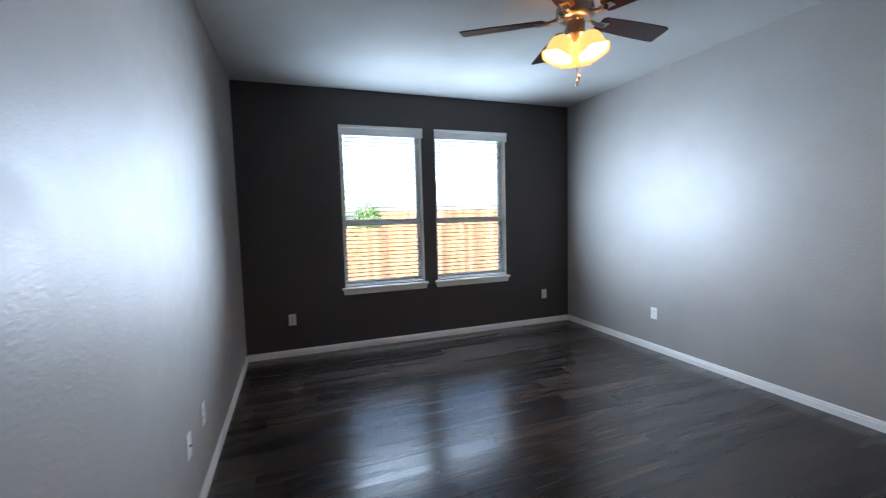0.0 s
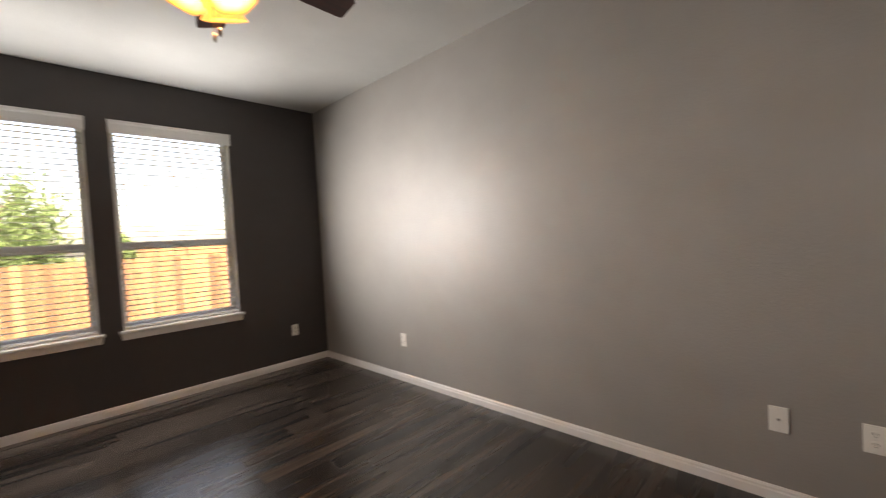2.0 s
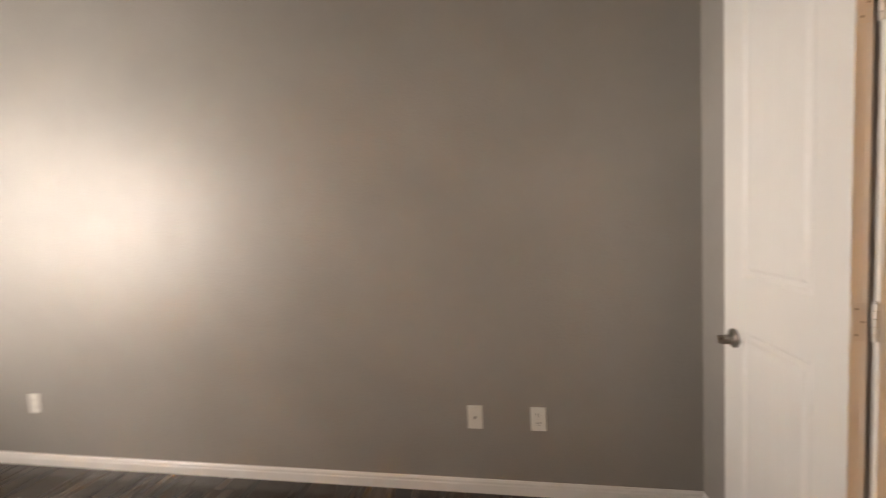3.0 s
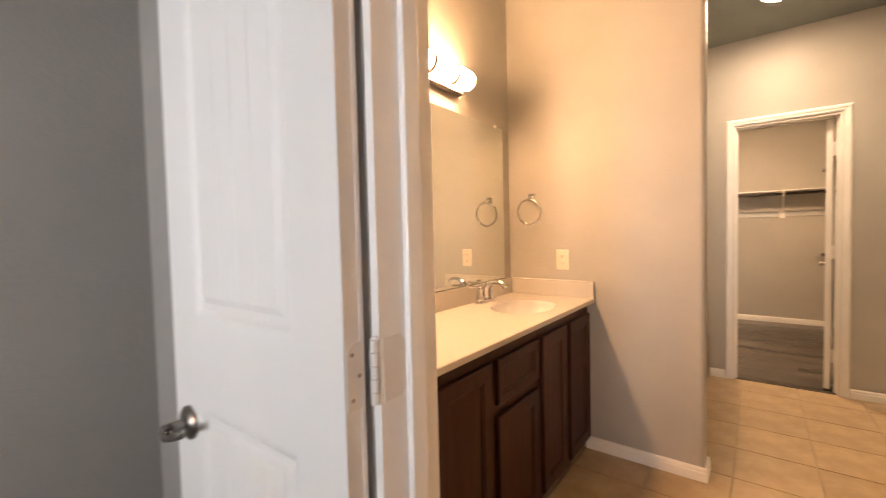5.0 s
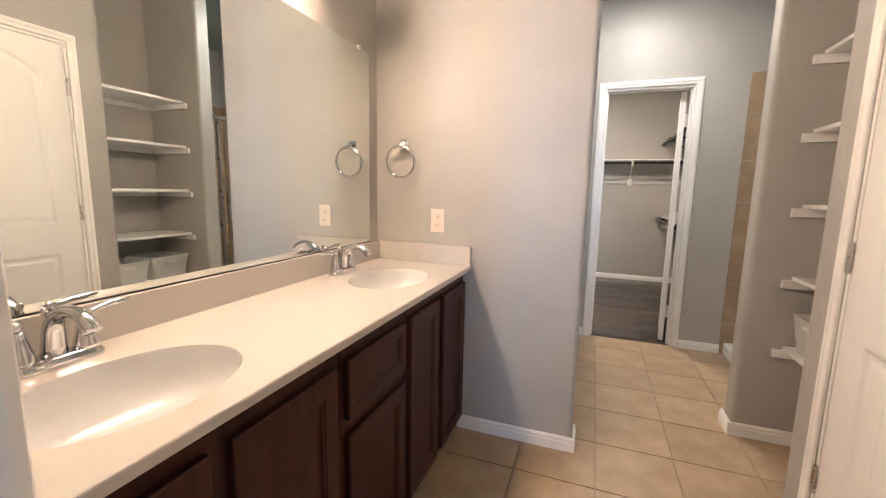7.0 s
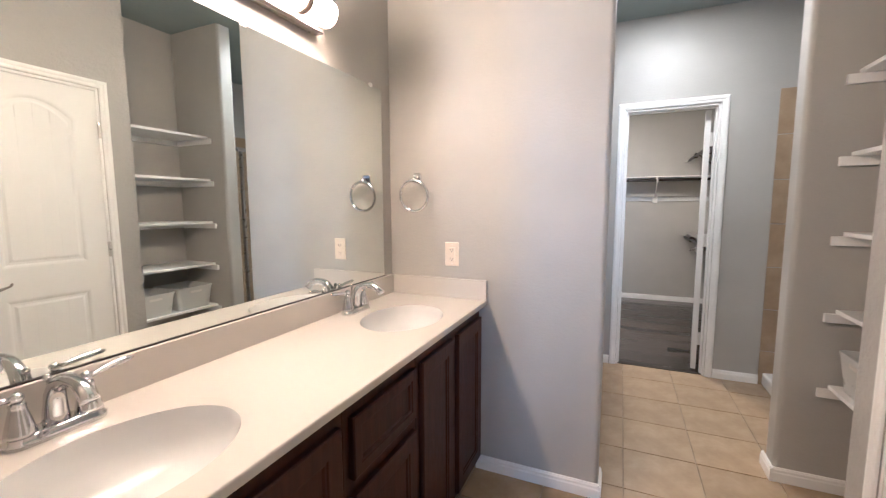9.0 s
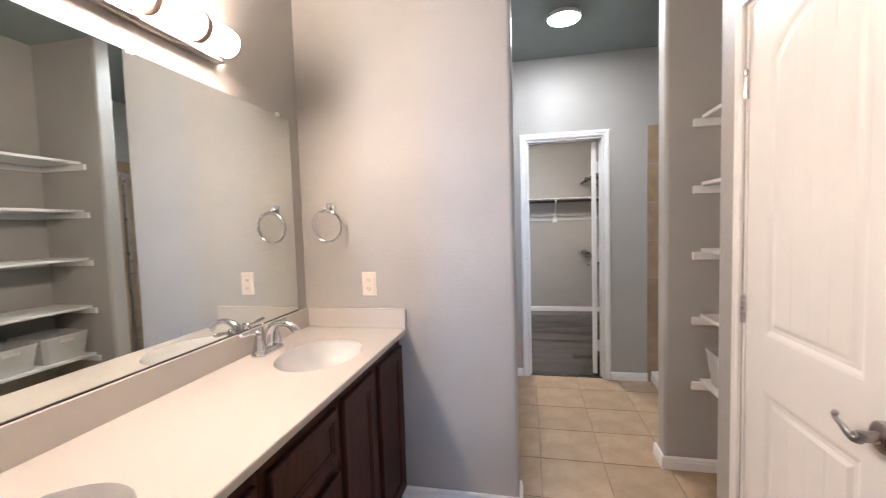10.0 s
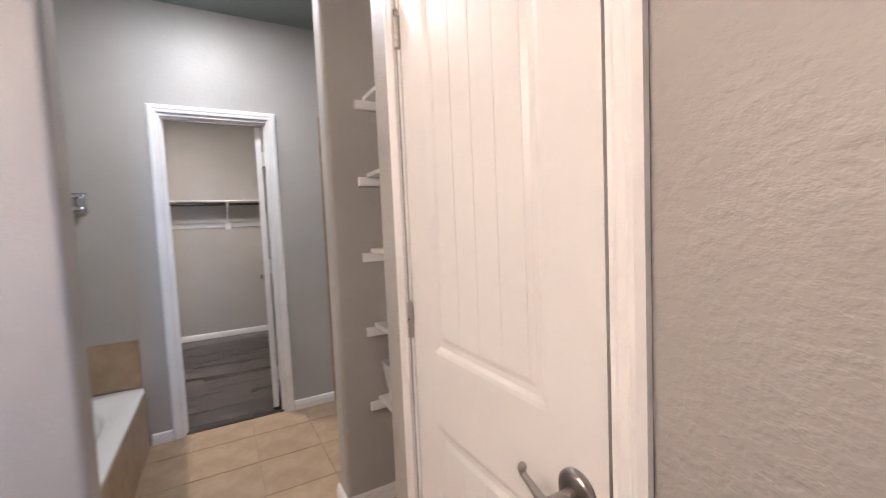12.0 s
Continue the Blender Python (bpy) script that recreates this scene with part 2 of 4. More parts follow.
def box(x0, x1, y0, y1, z0, z1, bevel=0.0, bm=None, seg=2):
    out = bm or bmesh.new()
    b = bmesh.new() if bevel and bm else out
    m = Matrix.Translation(((x0 + x1) / 2, (y0 + y1) / 2, (z0 + z1) / 2)) @ Matrix.Diagonal((abs(x1 - x0), abs(y1 - y0), abs(z1 - z0), 1))
    made = bmesh.ops.create_cube(b, size=1, matrix=m)
    if bevel:
        es = list({e for v in made["verts"] for e in v.link_edges})
        bmesh.ops.bevel(b, geom=es, offset=bevel, segments=seg, profile=0.5, affect="EDGES")
    if b is not out:
        me = bpy.data.meshes.new("tmp")
        b.to_mesh(me)
        b.free()
        out.from_mesh(me)
        bpy.data.meshes.remove(me)
    return out


def boxes(*list_):
    bm = bmesh.new()
    for b in list_:
        box(*b, bm=bm)
    return bm


def lathe(profile, axis="z", seg=24, bm=None, at=(0, 0, 0), cap=True):
    """Turns (radius, height) pairs round an axis."""
    bm = bm or bmesh.new()
    rings = []
    for r, h in profile:
        ring = []
        for k in range(seg):
            a = 2 * math.pi * k / seg
            p = (r * math.cos(a), r * math.sin(a), h)
            p = {"z": p, "x": (p[2], p[0], p[1]), "y": (p[1], p[2], p[0])}[axis]
            ring.append(bm.verts.new(Vector(p) + Vector(at)))
        rings.append(ring)
    for a, b in zip(rings, rings[1:]):
        for k in range(seg):
            bm.faces.new((a[k], a[(k + 1) % seg], b[(k + 1) % seg], b[k]))
    if cap:
        bm.faces.new(rings[0])
        bm.faces.new(rings[-1][::-1])
    return bm


def tube(points, radius, seg=12, bm=None, closed=False, cap=True):
    """A round bar along points; radius may be a list."""
    bm = bm or bmesh.new()
    pts = [Vector(p) for p in points]
    n = len(pts)
    rad = radius if isinstance(radius, (list, tuple)) else [radius] * n
    rings, up = [], None
    for i, p in enumerate(pts):
        a, b = (pts[i - 1], pts[(i + 1) % n]) if closed else (pts[max(i - 1, 0)], pts[min(i + 1, n - 1)])
        d = (b - a).normalized()
        if up is None:
            up = d.orthogonal().normalized()
        up = (up - d * up.dot(d)).normalized()
        side = d.cross(up)
        rings.append([bm.verts.new(p + rad[i] * (math.cos(t) * up + math.sin(t) * side)) for t in (2 * math.pi * k / seg for k in range(seg))])
    pairs = list(zip(rings, rings[1:])) + ([(rings[-1], rings[0])] if closed else [])
    for a, b in pairs:
        for k in range(seg):
            bm.faces.new((a[k], a[(k + 1) % seg], b[(k + 1) % seg], b[k]))
    if cap and not closed:
        bm.faces.new(rings[0])
        bm.faces.new(rings[-1][::-1])
    return bm


def prism(outline, y0, y1, bm=None, plane="xz"):
    """Extrudes an outline; plane xz goes along y, yz along x, xy along z."""
    bm = bm or bmesh.new()
    put = {"xz": lambda a, b, c: (a, c, b), "yz": lambda a, b, c: (c, a, b), "xy": lambda a, b, c: (a, b, c)}[plane]
    lo = [bm.verts.new(put(a, b, y0)) for a, b in outline]
    hi = [bm.verts.new(put(a, b, y1)) for a, b in outline]
    n = len(outline)
    for k in range(n):
        bm.faces.new((lo[k], lo[(k + 1) % n], hi[(k + 1) % n], hi[k]))
    bm.faces.new(lo[::-1])
    bm.faces.new(hi)
    return bm


def structure(name, bm, mat, label, category="wall", smooth=False):
    return tagged(link(name, bm, mat, None, "", smooth), label, category, kind="structure")


# ---- plan ----
XW, YS, YS2, ZB, ZT = -3.815, -4.956, -5.080, 2.775, 2.735
XP, YB, YC, YK = -1.80, -6.865, -8.571, -11.25
WINDOWS = ((-2.835, -1.945), (-1.795, -0.90))
WZ0, WZ1 = 0.69, 2.41
DX0, DX1, DZ, DZB = -1.50, -0.836, 2.045, 2.42        # bathroom doorway
KX0, KX1, KZ = -1.740, -1.116, 2.078                  # closet doorway
TY0, TY1 = -6.499, -5.882                   # toilet room doorway
NY0, NY1, NX = -7.325, -6.66, -2.35         # linen niche


FLOOR = 0.055                              # finished floor


# ---- walls, ceilings ----
(a0, a1), (b0, b1) = WINDOWS
structure("wall_north", boxes((XW - .12, a0, 0, .14, 0, 2.9), (a1, b0, 0, .14, 0, 2.9), (b1, .12, 0, .14, 0, 2.9),
                              (a0, a1, 0, .14, 0, WZ0), (a0, a1, 0, .14, WZ1, 2.9), (b0, b1, 0, .14, 0, WZ0), (b0, b1, 0, .14, WZ1, 2.9)),
          ACCENT, "charcoal painted accent wall with two windows")
structure("wall_east", box(0, .12, YS2, 0, 0, 2.9), BEDGREY, "warm grey painted drywall with splatter texture")
structure("wall_east_bathroom", box(0, .12, YK - .1, YS2, 0, 2.9), GREY, "grey painted outer wall of bathroom and closet")
structure("wall_vanity", box(-.028, -.001, YB, YS2, 0, 2.8), GREY, "grey painted wall behind the vanity mirror")
structure("wall_west", box(XW - .12, XW, YK - .1, 0, 0, 2.9), BEDGREY, "warm grey painted drywall with splatter texture")
structure("wall_south", boxes((XW, DX0, YS2, YS, 0, 2.9), (DX1, 0, YS2, YS, 0, 2.9), (DX0, DX1, YS2, YS, DZB, 2.9)), BEDGREY,
          "grey painted wall with the bathroom doorway")
structure("wall_toilet_room", boxes((XP - .12, XP, TY1, YS2, 0, 2.8), (XP - .12, XP, NY1, TY0, 0, 2.8), (XP - .12, XP, TY0, TY1, DZ, 2.8)), ROUGHGREY,
          "grey painted bathroom wall with a closed door")


def bullnose(x0, x1, y0, y1, z1):
    """A wall end with its two vertical corners rounded off."""
    r = 0.022
    s = 1 if x1 > x0 else -1
    left = [(x0 + s * r * (1 - math.cos(math.pi / 2 * k / 5)), y0 + r * (1 - math.sin(math.pi / 2 * k / 5))) for k in range(6)]
    right = [(x0 + s * r * (1 - math.sin(math.pi / 2 * k / 5)), y1 - r * (1 - math.cos(math.pi / 2 * k / 5))) for k in range(6)]
    return prism([(x1, y0)] + left[::-1] + right[::-1] + [(x1, y1)], 0, z1, plane="xy")


structure("wall_vanity_end", bullnose(-1.065, 0, YB - .115, YB, 2.8), GREY, "grey painted wing wall with rounded corner")
structure("wall_niche_south", bullnose(-1.82, -3.0, NY0 - .12, NY0, 2.8), GREY, "grey painted pillar wall with rounded corner")
structure("wall_niche_back", box(NX - .08, NX, NY0, NY1 + .06, 0, 2.8), GREY, "grey painted back of the linen niche")
structure("wall_niche_north", box(NX, XP - .12, NY1, NY1 + .06, 0, 2.8), GREY, "grey painted side of the linen niche")
structure("wall_closet", boxes((XW, KX0, YC - .115, YC, 0, 2.8), (KX1, 0, YC - .115, YC, 0, 2.8), (KX0, KX1, YC - .115, YC, KZ, 2.8)), GREY,
          "grey painted wall with the closet doorway")
structure("wall_closet_back", box(-2.3, 0, YK - .1, YK, 0, 2.8), GREY, "grey painted closet back wall")
structure("wall_closet_west", box(-2.3, -2.2, YK, YC - .115, 0, 2.8), GREY, "grey painted closet side wall")
structure("wall_shower_back", box(-3.12, -3.0, YC, NY0, 0, 2.8), GREY, "grey painted shower back wall")
structure("ceiling_bedroom", box(XW, 0, YS, 0, ZB, ZB + .1), CEIL, "off-white textured bedroom ceiling", "ceiling")
structure("ceiling_bathroom", box(XW, 0, YK, YS2, ZT, ZT + .1), BATHCEIL, "textured bathroom ceiling, darker and bluer than the bedroom ceiling", "ceiling")
structure("roof_slab", box(XW - .5, .5, YK - .5, .5, 2.9, 3.0), CEIL, "flat cover above the rooms", "roof")
structure("subfloor", box(XW - .12, .12, YK - .1, .14, -.5, FLOOR - .0060), GROUT, "concrete slab under the rooms", "floor")


# ---- baseboards and casings ----
def base_run(name, x0, y0, x1, y1, nx, ny, label="white painted baseboard with stepped top"):
    """A baseboard from a to b along a wall, its face towards (nx, ny)."""
    prof = [(0, 0), (.014, 0), (.014, .058), (.011, .064), (.011, .074), (.005, .083), (0, .083)]
    bm = bmesh.new()
    rows = [[bm.verts.new((x + nx * (d + .001), y + ny * (d + .001), z + FLOOR - .016)) for d, z in prof] for x, y in ((x0, y0), (x1, y1))]
    n = len(prof)
    for k in range(n):
        bm.faces.new((rows[0][k], rows[0][(k + 1) % n], rows[1][(k + 1) % n], rows[1][k]))
    bm.faces.new(rows[0][::-1])
    bm.faces.new(rows[1])
    return structure(name, bm, TRIM, label, "baseboard")


base_run("baseboard_north", XW, 0, 0, 0, 0, -1)
base_run("baseboard_east", 0, -.016, 0, YS, -1, 0)
base_run("baseboard_west", XW, -.016, XW, YS, 1, 0)
base_run("baseboard_south_1", XW + .016, YS, DX0 - .076, YS, 0, 1)
base_run("baseboard_south_2", DX1 + .076, YS, -.016, YS, 0, 1)
base_run("baseboard_wing", -1.065 - .014, YB, -.50, YB, 0, 1)
base_run("baseboard_wing_end", -1.065, YB + .0143, -1.065, YB - .13, -1, 0)
base_run("baseboard_pillar", -1.82 + .014, NY0, NX + .016, NY0, 0, 1)
base_run("baseboard_pillar_end", -1.82, NY0 + .0143, -1.82, NY0 - .135, 1, 0)
base_run("baseboard_niche_back", NX, NY0 + .016, NX, NY1, 1, 0)
base_run("baseboard_closet_1", -2.07, YC, KX0 - .051, YC, 0, 1)
base_run("baseboard_closet_2", KX1 + .051, YC, -.96, YC, 0, 1)
base_run("baseboard_closet_back", -2.2, YK, 0, YK, 0, 1)
base_run("baseboard_closet_side", -2.2, YK + .016, -2.2, YC - .115, 1, 0)
base_run("baseboard_toilet_1", XP, YS2, XP, TY1 + .050, 1, 0)
base_run("baseboard_toilet_2", XP, TY0 - .050, XP, NY1, 1, 0)


def casing(parent, along, a0, a1, z1, wall, out, w=.058):
    """Three moulded casing boards round a doorway in a wall at coordinate wall, proud towards out."""
    prof = [(0, .002), (0, .010), (.006, .013), (.018, .013), (.024, .017), (w - .01, .017), (w, .012), (w, .002)]

    def board(name, path):
        bm = bmesh.new()
        rows = []
        for (p, z), (dp, dz) in path:
            row = []
            for u, d in prof:
                a, zz, o = p + dp * u, z + dz * u, wall + out * d
                row.append(bm.verts.new((a, o, zz) if along == "x" else (o, a, zz)))
            rows.append(row)
        n = len(prof)
        for k in range(n):
            bm.faces.new((rows[0][k], rows[0][(k + 1) % n], rows[1][(k + 1) % n], rows[1][k]))
        bm.faces.new(rows[0][::-1])
        bm.faces.new(rows[1])
        part(name, bm, TRIM, parent)
    board("casing_side", [((a0, FLOOR + .001), (-1, 0)), ((a0, z1), (-1, 1))])
    board("casing_side", [((a1, FLOOR + .001), (1, 0)), ((a1, z1), (1, 1))])
    board("casing_head", [((a0, z1), (-1, 1)), ((a1, z1), (1, 1))])


def jambs(parent, along, a0, a1, z1, w0, w1, stop):
    """Lining boards of a doorway through a wall from w0 to w1, with a door stop strip at stop."""
    t = .016
    for name, lo, hi, z0, zz in (("jamb_side", a0 + .0015, a0 + t, FLOOR + .001, z1), ("jamb_side", a1 - t, a1 - .0015, FLOOR + .001, z1), ("jamb_head", a0 + t, a1 - t, z1 - t, z1 - .0015)):
        bm = box(lo, hi, w0, w1, z0, zz) if along == "x" else box(w0, w1, lo, hi, z0, zz)
        part(name, bm, TRIM, parent)
    for name, lo, hi, z0, zz in (("stop_side", a0 + t, a0 + t + .011, FLOOR + .001, z1 - t), ("stop_side", a1 - t - .011, a1 - t, FLOOR + .001, z1 - t), ("stop_head", a0 + t + .011, a1 - t - .011, z1 - t - .011, z1 - t)):
        bm = box(lo, hi, stop, stop + .034, z0, zz, .003) if along == "x" else box(stop, stop + .034, lo, hi, z0, zz, .003)
        part(name, bm, TRIM, parent)


frame_bath = thing("door_frame_1", (0, 0, 0), "white painted frame of the bathroom doorway", "door frame", kind="structure")
casing(frame_bath, "x", DX0 - .012, DX1 + .012, DZB + .012, YS, 1)
casing(frame_bath, "x", DX0, DX1, DZB, YS2, -1)
jambs(frame_bath, "x", DX0, DX1, DZB, YS2 + .001, YS - .001, YS - .085)
frame_closet = thing("door_frame_2", (0, 0, 0), "white painted frame of the closet doorway", "door frame", kind="structure")
casing(frame_closet, "x", KX0, KX1, KZ, YC, 1, .047)
jambs(frame_closet, "x", KX0, KX1, KZ, YC - .114, YC - .001, YC - .075)
frame_toilet = thing("door_frame_3", (0, 0, 0), "white painted frame of the closed interior door", "door frame", kind="structure")
casing(frame_toilet, "y", TY0, TY1, DZ, XP, 1, .041)
jambs(frame_toilet, "y", TY0, TY1, DZ, XP - .119, XP - .001, XP - .075)


# ---- windows and blinds ----
def window(name, x0, x1):
    w = thing(name, ((x0 + x1) / 2, 0, WZ0), "white vinyl single-hung window with a painted sill", "window", kind="structure")
    h, H = (x1 - x0) / 2, WZ1 - WZ0
    part("lining", boxes((-h, -h + .006, .001, .14, 0, H), (h - .006, h, .001, .14, 0, H), (-h, h, .001, .14, H - .006, H)), TRIM, w)
    part("window_frame", boxes((-h + .006, -h + .045, .09, .139, .03, H - .006), (h - .045, h - .006, .09, .139, .03, H - .006),
                               (-h + .045, h - .045, .09, .139, H - .05, H - .006), (-h + .045, h - .045, .09, .139, .03, .07)), VINYLFRAME, w)
    part("meeting_rail", box(-h + .045, h - .045, .088, .128, .675, .735, .004), VINYLFRAME, w)
    part("sash_lock", box(-.03, .03, .07, .088, .71, .73, .004), VINYLFRAME, w)
    for z0, z1 in ((.07, .675), (.735, H - .05)):
        p = part("pane", box(-h + .045, h - .045, .112, .116, z0, z1), GLASS, w)
        p.visible_shadow = False
    part("window_sill", box(-h - .03, h + .03, -.045, .14, .0, .024, .006), TRIM, w)
    ap = prism([(-h - .012, -.052), (h + .012, -.052), (h + .02, -.012), (h + .02, -.0005), (-h - .02, -.0005), (-h - .02, -.012)], -.018, -.001)
    part("apron", ap, TRIM, w)
    return w


window("window_1", *WINDOWS[0])
window("window_2", *WINDOWS[1])

slat_mesh = None


def blind(x0, x1):
    global slat_mesh
    h = (x1 - x0) / 2
    b = thing("window_blind", ((x0 + x1) / 2, 0, WZ0), "white horizontal slat blind, lowered with slats open", "blind", "window blinds")
    H = WZ1 - WZ0
    part("valance", prism([(-.030, H - .105), (-.024, H - .105), (-.018, H - .085), (-.018, H - .03), (-.026, H - .012), (-.026, H - .001), (-.036, H - .001), (-.036, H - .02), (-.030, H - .034)], -h - .006, h + .006, plane="yz"), BLINDMAT, b)
    part("headrail", box(-h + .01, h - .01, .012, .06, H - .06, H - .012), BLINDMAT, b)
    part("bottom_rail", box(-h + .012, h - .012, .012, .062, .034, .052, .004), BLINDMAT, b)
    if slat_mesh is None:
        bm = bmesh.new()
        L = .43
        prof = [(-.0245, .0), (-.012, .0022), (.012, .0022), (.0245, .0)]
        top = [[bm.verts.new((x, y, z + .0008)) for y, z in prof] for x in (-L, L)]
        bot = [[bm.verts.new((x, y, z - .0008)) for y, z in prof] for x in (-L, L)]
        for k in range(3):
            bm.faces.new((top[0][k], top[0][k + 1], top[1][k + 1], top[1][k]))
            bm.faces.new((bot[0][k], bot[1][k], bot[1][k + 1], bot[0][k + 1]))
        for k in (0, 3):
            bm.faces.new((top[0][k], top[1][k], bot[1][k], bot[0][k]))
        for i in (0, 1):
            bm.faces.new(top[i] + bot[i][::-1])
        bmesh.ops.recalc_face_normals(bm, faces=bm.faces[:])
        slat_mesh = bpy.data.meshes.new("slat")
        bm.to_mesh(slat_mesh)
        bm.free()
        slat_mesh.materials.append(SLATMAT)
    n = 36
    for k in range(n):
        s = new("slat", slat_mesh)
        s.parent = b
        s.matrix_basis = pose(0, .037, .085 + (H - .2) * k / (n - 1), 4 + random.uniform(-1.2, 1.2), random.uniform(-.15, .15), 0)
    for x in (-h + .14, 0, h - .14):
        part("ladder_cord", tube([(x, .0115, .04), (x, .0115, H - .05)], .0011, 6), BLINDMAT, b)
    part("tilt_wand", tube([(-h + .07, .004, H - .07), (-h + .072, .002, H - .75)], .004, 8), BLINDMAT, b)
    return b


blind(*WINDOWS[0])
blind(*WINDOWS[1])


# ---- doors ----
def panel_field(bm, u0, u1, z0, z1, rise, y_back, y_front, inset):
    """A raised field of three vertical boards, its top following the arch."""
    mid = (u0 + u1) / 2

    def top(u, grow=0):
        t = (u - mid) / ((u1 - u0) / 2)
        return z1 + rise * (1 - t * t)
    cuts = [u0 + (u1 - u0) * k / 4 for k in range(5)]
    for a, b in zip(cuts, cuts[1:]):
        a, b = a + .0008, b - .0008
        us = [a + (b - a) * k / 4 for k in range(5)]
        outline = [(u, z0) for u in (us[0], us[-1])] + [(u, top(u)) for u in us[::-1]]
        prism(outline, y_back, y_front, bm)
    groove = y_front - .0007 * (1 if y_front > 0 else -1)
    box(u0 + .002, u1 - .002, y_back, groove, z0 + .002, z1 - .002, bm=bm)


def door_leaf(parent, W, H, drop=0.0):
    """A two-panel plank door with an arched upper panel; hinge side at x 0, faces at y plus and minus."""
    T, core = .0175, .0105
    s0, s1 = .108, W - .108
    mid = (s0 + s1) / 2
    z = dict(b0=.20, b1=.905 - drop, u0=1.075 - drop, u1=H - .175, rise=.085)

    def arch(u):
        t = (u - mid) / ((s1 - s0) / 2)
        return z["u1"] + z["rise"] * (1 - t * t)
    bm = box(.001, W - .001, -core, core, .001, H - .001)
    part("core", bm, DOOR, parent)
    for side in (1, -1):
        y0, y1 = side * core, side * T
        bm = bmesh.new()
        for b in ((0, s0, y0, y1, 0, H), (s1, W, y0, y1, 0, H), (s0, s1, y0, y1, 0, z["b0"]), (s0, s1, y0, y1, z["b1"], z["u0"])):
            box(*b, bm=bm)
        us = [s0 + (s1 - s0) * k / 14 for k in range(15)]
        prism([(us[0], H)] + [(u, arch(u)) for u in us] + [(us[-1], H)], y0, y1, bm)
        part("stiles_and_rails", bm, DOOR, parent)
        for k, (z0, z1, rise) in enumerate(((z["b0"], z["b1"], 0), (z["u0"], z["u1"], z["rise"]))):
            mo = bmesh.new()   # sloped moulding inside the opening
            def ring(inset, depth):
                uu = [s0 + inset + (s1 - s0 - 2 * inset) * j / 14 for j in range(15)]
                def top(u):
                    t = (u - mid) / ((s1 - s0) / 2 - inset)
                    return z1 - inset + rise * (1 - t * t)
                pts = [(uu[0], z0 + inset), (uu[-1], z0 + inset)] + [(u, top(u)) for u in uu[::-1]]
                return [mo.verts.new((u, side * depth, zz)) for u, zz in pts]
            rings = [ring(0, T), ring(.008, T - .002), ring(.016, core + .0008), ring(.028, core + .0008), ring(.040, T - .0015)]
            for a, b in zip(rings, rings[1:]):
                for j in range(len(a)):
                    mo.faces.new((a[j], a[(j + 1) % len(a)], b[(j + 1) % len(b)], b[j]))
            part("panel_moulding", mo, DOOR, parent)
            f = bmesh.new()
            panel_field(f, s0 + .040, s1 - .040, z0 + .040, z1 - .040, rise, side * core, side * (T - .0015), 0)
            part("panel", f, DOOR, parent)


def lever(parent, x, z, direction, side):
    """A lever handle with a round rose at (x, z) on one face; the lever points along x by direction."""
    y0 = side * .0175
    part("rosette", lathe([(.033, y0), (.033, y0 + side * .006), (.027, y0 + side * .011), (.014, y0 + side * .014)], "y", 28, at=(x, 0, z)), NICKEL, parent, "satin nickel rosette", True)
    d = direction
    part("neck", lathe([(.0125, y0 + side * .010), (.0115, y0 + side * .020), (.0115, y0 + side * .050), (.0095, y0 + side * .053), (.001, y0 + side * .0535)], "y", 20, at=(x, 0, z)), NICKEL, parent, "satin nickel neck", True)
    pts = [(x - d * .004, y0 + side * .046, z - .004), (x + d * .010, y0 + side * .047, z - .008), (x + d * .028, y0 + side * .046, z - .006),
           (x + d * .046, y0 + side * .044, z + .000), (x + d * .057, y0 + side * .043, z + .003), (x + d * .066, y0 + side * .043, z + .007), (x + d * .070, y0 + side * .043, z + .014), (x + d * .066, y0 + side * .043, z + .019)]
    part("lever", tube(pts, [.0095, .0095, .0075, .0060, .0055, .0055, .0062, .0066], 14), NICKEL, parent, "satin nickel lever", True)


def hinge(parent, x, y, z, mat=None, r=.0062):
    h = .089
    bm = bmesh.new()
    for k in range(5):
        lathe([(r, z - h / 2 + k * h / 5 + .0006), (r, z - h / 2 + (k + 1) * h / 5 - .0006)], "z", 12, bm, (x, y, 0))
    lathe([(.0045, z + h / 2), (.0035, z + h / 2 + .004)], "z", 10, bm, (x, y, 0))
    return part("hinge", bm, mat or STEEL, parent, "steel butt hinge")


HZ = (.335, 1.037, 1.740)
# bathroom door, folded right back against the bedroom wall
bath_door = thing("open_door", (-.838, YS + .031, FLOOR + .010), "white two-panel arched door, opened flat against the wall", "door", rz=1.2)
door_leaf(bath_door, .530, 2.345)
lever(bath_door, .466, .862, -1, 1)
lever(bath_door, .466, .862, -1, -1)
for z in HZ:
    hinge(bath_door, -.010, -.026, z)
    p = part("hinge_leaf", prism([(-.014, z - .044), (.014, z - .044), (.014, z + .034), (.004, z + .044), (-.014, z + .044)], -.0018, -.0002, plane="yz"), STEEL, bath_door)
    bm = bmesh.new()
    for zz in (-.03, .0, .03):
        lathe([(.003, -.003), (.0028, -.0016)], "x", 8, bm, (0, .006 * (1 if zz else -1), z + zz))
    part("hinge_screw", bm, NICKEL, bath_door)
for z in HZ:
    p = part("jamb_hinge_leaf", prism([(YS - .052, z + .033), (YS - .040, z + .021), (YS - .006, z + .021), (YS - .006, z + .109), (YS - .040, z + .109), (YS - .052, z + .097)], DX1 - .0178, DX1 - .0162, plane="yz"), STEEL, frame_bath)

